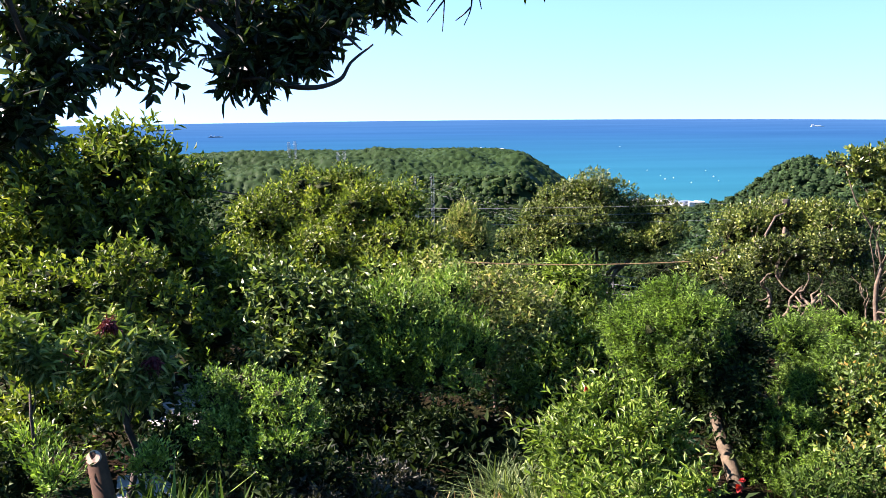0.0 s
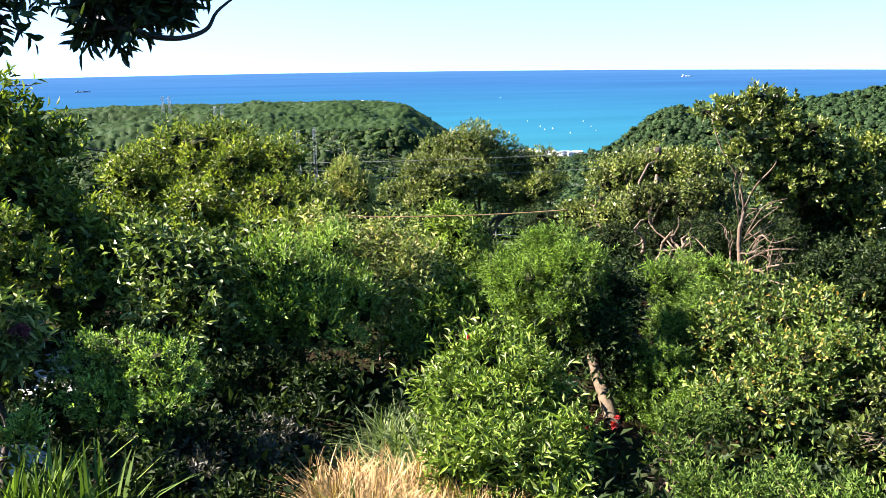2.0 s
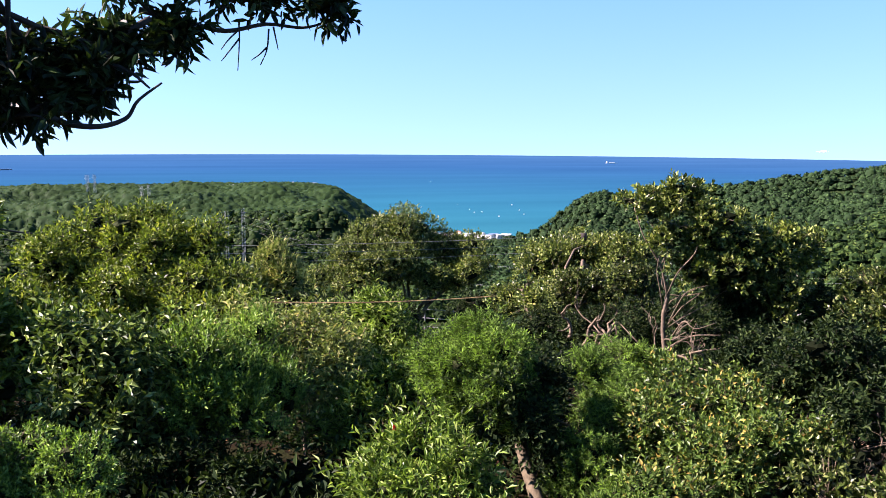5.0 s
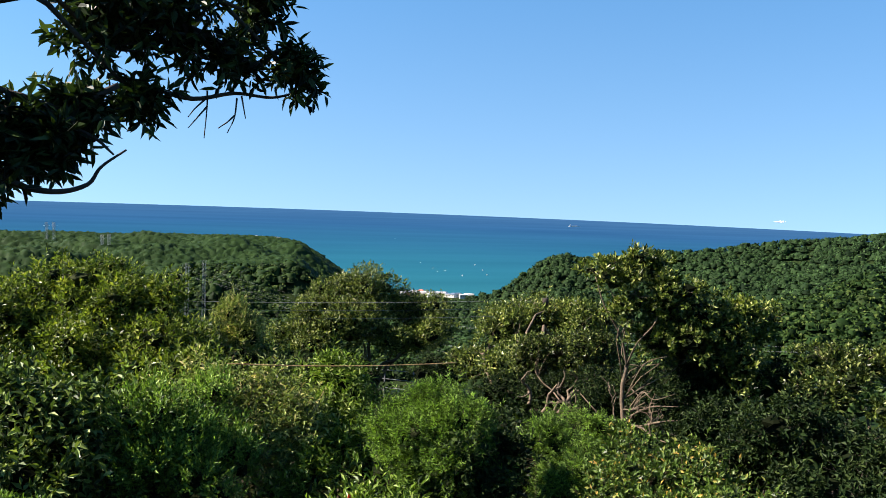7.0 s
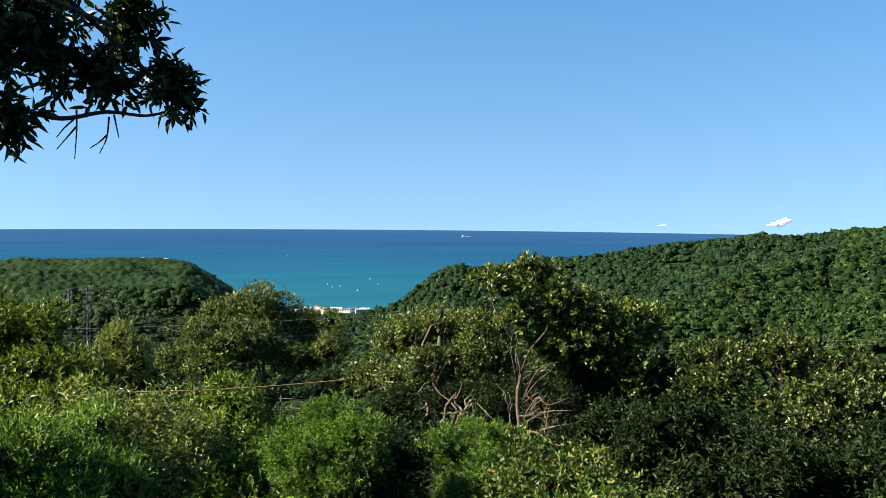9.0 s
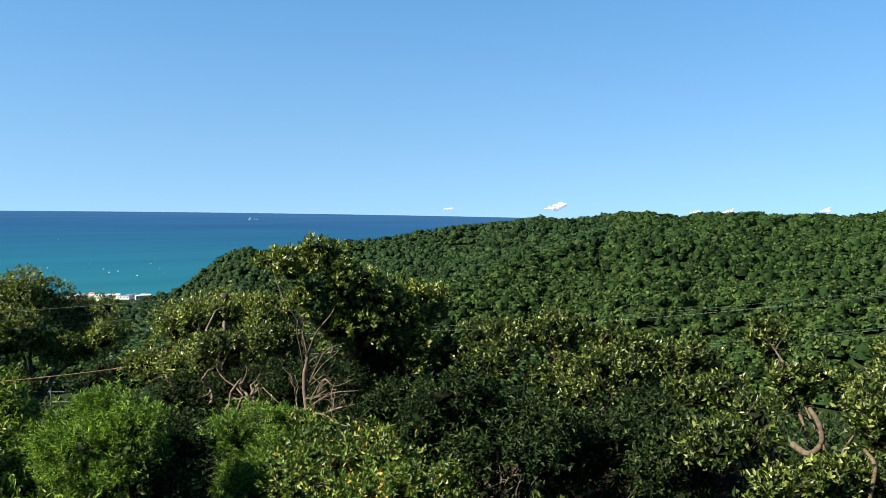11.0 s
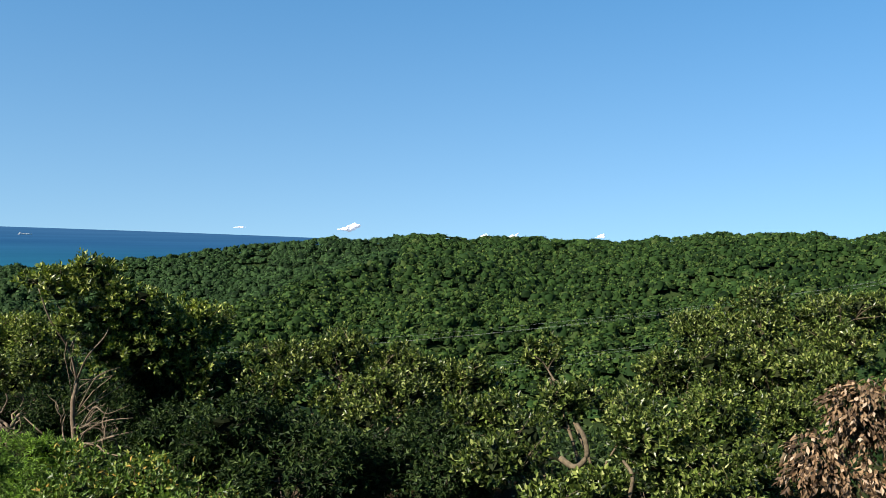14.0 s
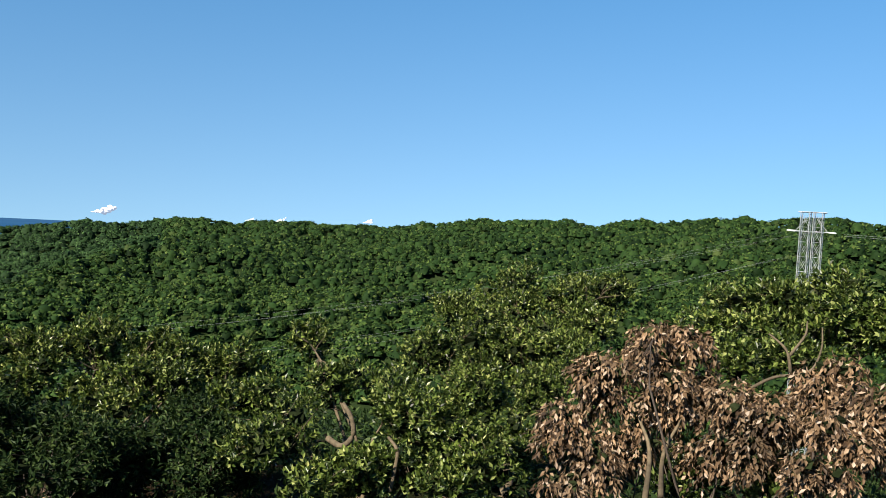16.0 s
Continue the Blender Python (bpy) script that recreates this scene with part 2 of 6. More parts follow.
def plain_material(name, colour, rough=0.6, metal=0.0, vary=0.15, scale=8.0):
    m, nt, b = material(name, rough, metal)
    lo, hi = tuple(c * (1 - vary) for c in colour), tuple(min(1, c * (1 + vary)) for c in colour)
    f = noise_out(nt, scale, 5, 0.65)
    nt.links.new(ramp(nt, f, [(0.3, lo), (0.7, hi)]), b.inputs["Base Color"])
    return m


GROUND, SEA = ground_material(), sea_material()
STEEL = plain_material("galvanised_steel", (0.27, 0.285, 0.295), 0.5, 0.3, 0.12, 3)
WIRE = plain_material("aluminium_wire", (0.15, 0.16, 0.16), 0.6, 0.0, 0.1, 1)
DARKWIRE = plain_material("black_cable", (0.02, 0.022, 0.022), 0.5, 0, 0.2, 6)
CORD = plain_material("tan_cord", (0.24, 0.15, 0.07), 0.7, 0, 0.25, 30)
WHITEPAINT = plain_material("white_paint", (0.55, 0.545, 0.52), 0.6, 0, 0.08, 0.6)
GREYROOF = plain_material("grey_roof", (0.30, 0.30, 0.31), 0.7, 0, 0.2, 0.5)
REDROOF = plain_material("red_roof", (0.36, 0.13, 0.09), 0.75, 0, 0.2, 0.5)
BLUEROOF = plain_material("blue_grey_roof", (0.10, 0.14, 0.20), 0.6, 0, 0.2, 0.5)
GLASSDARK = plain_material("dark_window", (0.03, 0.04, 0.05), 0.15, 0, 0.1, 1)
PORCELAIN = plain_material("white_insulator", (0.6, 0.61, 0.61), 0.25, 0, 0.05, 3)
SLAB = plain_material("path_concrete", (0.24, 0.235, 0.22), 0.85, 0, 0.25, 5)
CUTWOOD = plain_material("cut_wood", (0.42, 0.29, 0.20), 0.8, 0, 0.25, 40)
STUMPBARK = plain_material("stump_bark", (0.060, 0.032, 0.018), 0.9, 0, 0.4, 14)
HULL = plain_material("ship_hull", (0.16, 0.18, 0.21), 0.6, 0, 0.15, 0.1)
CLOUD = plain_material("cloud_white", (0.70, 0.70, 0.72), 1.0, 0, 0.04, 0.004)
# Faint glow added to the clouds to lift their shaded sides.
CLOUD.node_tree.nodes["Principled BSDF"].inputs["Emission Color"].default_value = (0.9, 0.93, 1.0, 1)
CLOUD.node_tree.nodes["Principled BSDF"].inputs["Emission Strength"].default_value = 0.10


# ---- mesh helpers ----
def mesh_of(name, verts, faces, mat, smooth=False):
    """A mesh from arrays of corners and of faces that all have the same number of corners."""
    verts, faces = np.asarray(verts, np.float32), np.asarray(faces, np.int32)
    me = bpy.data.meshes.new(name)
    n, k = faces.shape
    me.vertices.add(len(verts))
    me.vertices.foreach_set("co", verts.ravel())
    me.loops.add(n * k)
    me.loops.foreach_set("vertex_index", faces.ravel())
    me.polygons.add(n)
    me.polygons.foreach_set("loop_start", np.arange(n, dtype=np.int32) * k)
    me.polygons.foreach_set("use_smooth", np.full(n, smooth))
    me.update(calc_edges=True)
    me.materials.append(mat)
    return me


def thing(name, place, label, category, group="", kind=""):
    root = new(name)
    root.location = place
    root.empty_display_size = 0.2
    return tagged(root, label, category, group, kind)


def part(name, verts, faces, mat, parent, label="", smooth=False, kind=""):
    """One part: its corners are given in world places and kept relative to the thing."""
    origin = np.array(parent.location if parent.parent is None else parent.parent.location)
    ob = new(name, mesh_of(name, np.asarray(verts) - origin, faces, mat, smooth))
    ob.parent = parent
    return tagged(ob, label, kind=kind)


def tube(points, radii, sides=7):
    """A tapered tube along points."""
    p = np.asarray(points, float)
    r = np.broadcast_to(np.asarray(radii, float), len(p))
    d = np.gradient(p, axis=0)
    d /= np.linalg.norm(d, axis=1, keepdims=True) + 1e-9
    ref = np.where(np.abs(d[:, 2:3]) > 0.9, np.array([[1.0, 0, 0]]), np.array([[0, 0, 1.0]]))
    u = np.cross(d, ref)
    u /= np.linalg.norm(u, axis=1, keepdims=True) + 1e-9
    w = np.cross(d, u)
    a = np.arange(sides) * 2 * np.pi / sides
    v = p[:, None] + r[:, None, None] * (np.cos(a)[None, :, None] * u[:, None] + np.sin(a)[None, :, None] * w[:, None])
    m = len(p)
    i, j = np.meshgrid(np.arange(m - 1), np.arange(sides), indexing="ij")
    jn = (j + 1) % sides
    f = np.stack([i * sides + j, (i + 1) * sides + j, (i + 1) * sides + jn, i * sides + jn], -1).reshape(-1, 4)
    v = np.concatenate([v.reshape(-1, 3), p[:1], p[-1:]])
    e0, e1 = m * sides, m * sides + 1
    k = np.arange(sides)
    kn = (k + 1) % sides
    ends = np.concatenate([np.stack([k, kn, np.full(sides, e0), np.full(sides, e0)], -1), np.stack([(m - 1) * sides + kn, (m - 1) * sides + k, np.full(sides, e1), np.full(sides, e1)], -1)])
    ends = ends[:, :4]
    ends[:, 3] = ends[:, 2]
    return v, f, ends[:, :3]


def tubes(list_of_tubes):
    """Several tubes in one set of triangles."""
    vs, fs, n = [], [], 0
    for v, f, e in list_of_tubes:
        tri = np.concatenate([f[:, [0, 1, 2]], f[:, [0, 2, 3]], e])
        vs.append(v)
        fs.append(tri + n)
        n += len(v)
    return np.concatenate(vs), np.concatenate(fs)


def bent(rng, a, b, wander, steps=8, rise=0.0):
    """A crooked way from a to b."""
    a, b = np.asarray(a, float), np.asarray(b, float)
    s = np.linspace(0, 1, steps)[:, None]
    p = a + (b - a) * s
    length = np.linalg.norm(b - a)
    p[:, 2] += rise * length * (np.sin(s[:, 0] * np.pi))
    off = sum(np.sin(s * np.pi * k) * rng.normal(0, wander * length * 0.55 / k, 3) for k in (1, 2, 3, 4))
    return p + off


def box_mesh(cx, cy, z0, sx, sy, sz, turn=0.0):
    c, s = math.cos(turn), math.sin(turn)
    v = np.array([(x * sx / 2, y * sy / 2, z0 + z * sz) for z in (0, 1) for x, y in ((-1, -1), (1, -1), (1, 1), (-1, 1))])
    v[:, :2] = np.stack([cx + v[:, 0] * c - v[:, 1] * s, cy + v[:, 0] * s + v[:, 1] * c], -1)
    f = [(3, 2, 1, 0), (4, 5, 6, 7), (0, 1, 5, 4), (1, 2, 6, 5), (2, 3, 7, 6), (3, 0, 4, 7)]
    return v, np.array(f)


def unit(v):
    return v / (np.linalg.norm(v, axis=-1, keepdims=True) + 1e-9)


def leaves(rng, at_, along, length, width, droop=0.15, fold=0.12, coarse=False, flat=0.55, narrow=0.42, face=None):
    """Leaf blades: each with a folded midrib and a drooping tip."""
    n = len(at_)
    along = unit(along)
    up = np.array([[0, 0, 1.0]]) * flat if face is None else face
    up = unit(up + rng.normal(0, 0.55 if face is None else 0.42, (n, 3)))
    nor = unit(up - (up * along).sum(1, keepdims=True) * along)
    side = np.cross(along, nor)
    L = (length * rng.uniform(0.65, 1.2, n))[:, None]
    W = (width * rng.uniform(0.75, 1.2, n))[:, None]
    if coarse:
        mid = at_ + along * L * narrow + nor * W * fold
        tip = at_ + along * L - nor * L * droop
        v = np.stack([at_, mid - side * W / 2, tip, mid + side * W / 2], 1).reshape(-1, 3)
        f = (np.arange(n)[:, None, None] * 4 + np.array([[0, 1, 2], [0, 2, 3]])[None]).reshape(-1, 3)
        return v, f
    p1, p2 = at_ + along * L * 0.3, at_ + along * L * 0.65 - nor * L * droop * 0.4
    tip = at_ + along * L - nor * L * droop
    up1 = nor * W * fold
    v = np.stack([at_, p1 - side * W * 0.46 + up1, p2 - side * W * 0.42 + up1, tip, p2 + side * W * 0.42 + up1, p1 + side * W * 0.46 + up1], 1).reshape(-1, 3)
    f = (np.arange(n)[:, None, None] * 6 + np.array([[0, 1, 2, 3], [0, 3, 4, 5]])[None]).reshape(-1, 4)
    return v, f


def lumps(d, seed, freq=2.3):
    """A smooth uneven pattern over directions, about -1 to 1."""
    r = np.random.default_rng(seed)
    out = np.zeros(len(d))
    for k in range(5):
        w = r.normal(0, freq * (1 + 0.5 * k), 3)
        out += np.sin(d @ w + r.uniform(0, 6.3)) / (1 + 0.4 * k)
    return out / 2.2


# ---- the kinds of foliage: leaf length and width, leaves on a sprig, sprig length, material and habit ----
def kind_of(mat, length, width, count, sprig, cover=2.6, droop=0.15, spread=0.9, upward=0.5, fill=0.18, twig=BARK, narrow=0.5, shoots=0.08, inner=22):
    return dict(mat=mat, length=length, width=width, count=count, sprig=sprig, cover=cover, droop=droop, spread=spread, upward=upward, fill=fill, twig=twig, narrow=narrow, shoots=shoots, inner=inner)


FOLIAGE = {
    "laurel": kind_of(LAUREL, 0.058, 0.030, 8, 0.05, 1.6, 0.1, 0.8, 0.6),
    "overhang": kind_of(OVERLEAF, 0.070, 0.025, 8, 0.09, 1.75, 0.25, 1.1, 0.0, twig=DARKBARK, shoots=0.0, inner=0),
    "dark": kind_of(DARKSHADELEAF, 0.060, 0.028, 8, 0.10, 1.2, 0.3, 1.0, 0.4, twig=DARKBARK),
    "glossy": kind_of(GLOSSYLEAF, 0.095, 0.038, 7, 0.15, 1.2, 0.3, 1.0, 0.6, twig=DARKBARK, shoots=0.3),
    "broad": kind_of(YELLOWLEAF, 0.125, 0.052, 7, 0.15, 1.5, 0.2, 0.9, 0.5, shoots=0.1),
    "yellow": kind_of(YELLOWLEAF, 0.084, 0.036, 8, 0.11, 1.5, 0.15, 0.9, 0.6, shoots=0.14),
    "bright": kind_of(BRIGHTLEAF, 0.052, 0.016, 11, 0.14, 1.35, 0.1, 0.7, 0.9, shoots=0.12),
    "round": kind_of(BRIGHTLEAF, 0.036, 0.014, 10, 0.07, 1.45, 0.1, 0.8, 0.6),
    "feathery": kind_of(FINELEAF, 0.046, 0.0085, 14, 0.08, 1.3, 0.3, 0.8, 0.5),
    "lance": kind_of(LANCELEAF, 0.078, 0.021, 9, 0.13, 1.3, 0.25, 0.9, 0.6, shoots=0.14),
    "mango": kind_of(MANGOLEAF, 0.105, 0.023, 10, 0.07, 0.85, 0.4, 1.25, 0.0, inner=4),
    "gold": kind_of(GOLDLEAF, 0.054, 0.025, 9, 0.11, 1.35, 0.12, 0.9, 0.6, shoots=0.12),
    "dryshrub": kind_of(DRYSHRUB, 0.065, 0.022, 7, 0.16, 0.8, 0.3, 1.0, 0.4, twig=TWIGBARK, inner=5),
    "dead": kind_of(DEADLEAF, 0.048, 0.022, 6, 0.08, 1.5, 0.05, 0.6, -1.6, twig=BARK, inner=10),
    "herb": kind_of(STRAPLEAF, 0.050, 0.017, 8, 0.09, 0.9, 0.2, 0.8, 0.9, shoots=0.25, inner=4),
    "silver": kind_of(SILVERLEAF, 0.060, 0.024, 9, 0.05, 1.0, 0.1, 1.1, 0.6, twig=DARKBARK),
    "young": kind_of(PURPLELEAF, 0.042, 0.011, 7, 0.05, 1.2, 0.3, 0.7, -1.2, inner=0),
    "conifer": kind_of(DRYSHRUB, 0.10, 0.022, 10, 0.14, 1.2, 0.2, 0.7, 0.9),
    "whorl": kind_of(PALELAUREL, 0.066, 0.030, 9, 0.045, 1.5, 0.05, 0.9, 0.7),
    "far": kind_of(PALELAUREL, 0.078, 0.038, 7, 0.09, 1.6, 0.1, 0.9, 0.6),
}


def split_clumps(rng, clumps):
    """Each clump as a handful of smaller lumps, with hollows between them."""
    out = []
    for x, y, z, rw, rd, rh in clumps:
        size = min(rw, rh)
        n = 9 if size > 0.12 else 5
        for k in range(n):
            d = unit(rng.normal(0, 1, 3) + np.array([0, 0, 0.3]))
            q = np.array([x, y, z]) + d * np.array([rw, rd, rh]) * rng.uniform(0.35, 0.85)
            h = rng.uniform(0.30, 0.52)
            out.append((*q, (0.5 * rw + 0.5 * size) * h * 1.1, (0.5 * rd + 0.5 * size) * h * 1.1, rh * h))
    return out


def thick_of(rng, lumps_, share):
    """Shade within a crown, built as a dark ragged body of facets inside every lump."""
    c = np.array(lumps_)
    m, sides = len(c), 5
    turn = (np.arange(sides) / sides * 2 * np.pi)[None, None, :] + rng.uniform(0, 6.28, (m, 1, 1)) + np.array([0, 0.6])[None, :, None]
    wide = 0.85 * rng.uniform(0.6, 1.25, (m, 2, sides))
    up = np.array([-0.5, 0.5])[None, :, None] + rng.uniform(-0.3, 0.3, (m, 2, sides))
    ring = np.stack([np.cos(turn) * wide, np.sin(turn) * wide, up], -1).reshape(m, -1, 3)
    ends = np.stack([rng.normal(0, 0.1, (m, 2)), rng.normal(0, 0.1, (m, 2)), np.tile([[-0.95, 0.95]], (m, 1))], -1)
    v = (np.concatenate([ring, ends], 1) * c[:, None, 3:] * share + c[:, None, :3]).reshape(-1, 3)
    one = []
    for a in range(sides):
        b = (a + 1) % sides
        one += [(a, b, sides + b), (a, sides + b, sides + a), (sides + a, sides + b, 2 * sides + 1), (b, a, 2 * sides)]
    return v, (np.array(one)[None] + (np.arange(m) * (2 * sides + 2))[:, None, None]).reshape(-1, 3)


def crown(rng, fo, clumps, coarse, density=1.0, thin=0.74):
    """Leaves of a crown: sprigs over uneven lumps, facing outwards, thickest near their surface."""
    spots, ways = [], []
    clumps = split_clumps(rng, clumps)
    per_leaf = fo["length"] * fo["width"] * 0.6
    for x, y, z, rw, rd, rh in clumps:
        area = 4 * np.pi * ((rw * rd) ** 1.6 / 3 + (rw * rh) ** 1.6 / 3 + (rd * rh) ** 1.6 / 3) ** (1 / 1.6)
        n = max(12, int(thin * density * fo["cover"] * area / per_leaf / fo["count"]))
        d = unit(rng.normal(0, 1, (n, 3)) + np.array([[0, 0, 0.3]]))
        reach = 1 + 0.22 * lumps(d, int(rng.integers(1 << 30))) + rng.normal(0, 0.10, n)
        inner = np.where(rng.random(n) < fo["fill"], rng.uniform(0.5, 0.95, n), 1.0)
        spots.append(np.array([x, y, z]) + d * np.array([rw, rd, rh]) * (reach * inner)[:, None])
        ways.append(d)
    spots, ways = np.concatenate(spots), np.concatenate(ways)
    axis = unit(ways * 0.8 + np.array([[0, 0, fo["upward"]]]) + rng.normal(0, 0.35, ways.shape))
    k = fo["count"]
    n = len(spots)
    ax = np.repeat(axis, k, 0)
    along_s = np.tile(np.linspace(0.0, 1.0, k), n)
    far_out = np.where(rng.random(n) < fo["shoots"], rng.uniform(1.5, 2.6, n), rng.uniform(0.7, 1.2, n)) * fo["sprig"]
    at_ = np.repeat(spots, k, 0) + ax * (along_s * np.repeat(far_out, k))[:, None] + rng.normal(0, fo["length"] * 0.06, (n * k, 3))
    u = unit(np.cross(ax, rng.normal(0, 1, (n, 3)).repeat(k, 0)))
    w = np.cross(ax, u)
    turn = np.tile(np.arange(k) * 2.4, n) + rng.normal(0, 0.3, n * k)
    out = u * np.cos(turn)[:, None] + w * np.sin(turn)[:, None]
    spread = fo["spread"] * (1.25 - 0.7 * along_s)
    along = ax * np.cos(spread)[:, None] + out * np.sin(spread)[:, None] + rng.normal(0, 0.12, (n * k, 3))
    face = np.repeat(ways * 0.75 + np.array([[0, 0, 0.6]]), k, 0)
    v, f = leaves(rng, at_, along, fo["length"], fo["width"], fo["droop"], coarse=coarse, narrow=fo["narrow"], face=face)
    return v, f, spots, axis, clumps


def plant(name, label, category, base, foliage, clumps, trunk=0.05, seed=1, group="", density=1.0, fork=0.45, bark=None, wander=0.10, lean=None, trunk_label="", twig_share=0.25, coarse=True, extra=(), leafless=False, limb=0.45):
    """A tree or shrub: a trunk from the ground at base, a limb to every clump, twigs and a crown of leaves. Clumps: x, y, z, half width, half depth, half height."""
    rng = np.random.default_rng(seed)
    fo = FOLIAGE[foliage]
    bark = bark or fo["twig"]
    bx, by = base
    bz = float(ground_height(np.array([bx]), np.array([by]))[0])
    root = thing(name, (bx, by, bz), label, category, group)
    c = np.array(clumps, float)
    mid = c[:, :3].mean(0)
    foot = np.array([bx, by, bz - 0.15])
    head = np.array(lean) if lean is not None else foot + (mid - foot) * fork
    stem = bent(rng, foot, head, wander * 0.6, 9)
    v, f = tubes([tube(stem, np.linspace(trunk * 1.15, trunk * 0.75, 9), 9)])
    part("trunk", v, f, bark, root, trunk_label, True)
    tips = []
    for k, q in enumerate(c):
        way = bent(rng, stem[-1 - (k % 3)], q[:3] - np.array([0, 0, q[5] * 0.2]), wander, 8, 0.06)
        v, f = tubes([tube(way, np.linspace(trunk * limb, trunk * 0.08, 8), 6)])
        part("limb", v, f, bark, root, "", True)
        tips.append(way)
    v, f, spots, axis, lobes = crown(rng, fo, clumps, coarse, density)
    if not leafless:
        part("crown", v, f, fo["mat"], root, kind="stuff")
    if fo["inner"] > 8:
        # Dark bodies added so gaps between the leaves look deeply shaded.
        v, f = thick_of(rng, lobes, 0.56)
        part("crown_core", v, f, INNERSHADE, root, "dark bodies standing in for the shade inside the crown", kind="stuff")
    m = max(6, int(len(spots) * twig_share))
    m = min(m, 500)
    pick = rng.choice(len(spots), min(m, len(spots)), replace=False)
    nodes = np.concatenate([w[3:] for w in tips])
    twig_list = []
    for i in pick:
        a = nodes[np.argmin(((nodes - spots[i]) ** 2).sum(1) + rng.uniform(0, 0.02))]
        w = bent(rng, a, spots[i] + axis[i] * fo["sprig"] * 0.8, 0.08, 4, 0.03)
        twig_list.append(tube(w, np.linspace(min(0.008, trunk * 0.1 + 0.0015), 0.0018, 4), 4))
    v, f = tubes(twig_list)
    part("twig_spray", v, f, bark, root, kind="stuff")
    for k, (other, more) in enumerate(extra):
        v, f, _, _, _ = crown(rng, FOLIAGE[other], more, coarse, 1.0)
        part("young_shoot", v, f, FOLIAGE[other]["mat"], root, "drooping purple young leaves", kind="stuff")
    return root


# ---- ground ----
def soft_steps(x, xs, zs):
    return np.interp(x, xs, zs)


HILL_AZ, HILL_R = [14, 21, 30, 40, 47, 55, 65, 75, 86, 120], [1130, 1070, 1010, 970, 930, 900, 900, 860, 840, 800]
SKYLINE_AZ = [13, 15, 16, 18.1, 19.2, 20.4, 21.3, 22, 23.1, 24.2, 28.2, 32.3, 35.4, 38, 39.8, 42.3, 44.3, 46.2, 47.7, 49.2, 53, 55.1, 56.4, 59.3, 61.1, 63, 65, 66.2, 70.1, 72.3, 74.5, 76.4, 78.4, 81.4, 82.3, 83.6, 86.4, 88.5, 100, 120]
SKYLINE_EL = [-9.0, -7.5, -7.0, -6.45, -5.5, -4.6, -4.05, -3.97, -4.1, -4.05, -3.5, -2.92, -2.43, -2.05, -1.8, -1.74, -1.55, -1.26, -1.24, -1.36, -1.08, -1.14, -1.03, -1.08, -0.71, -0.48, -0.25, -0.3, 0.1, -0.22, 0.36, 0.19, 0.52, 0.72, 0.51, 0.95, 1.14, 0.75, 0.9, -1.0]


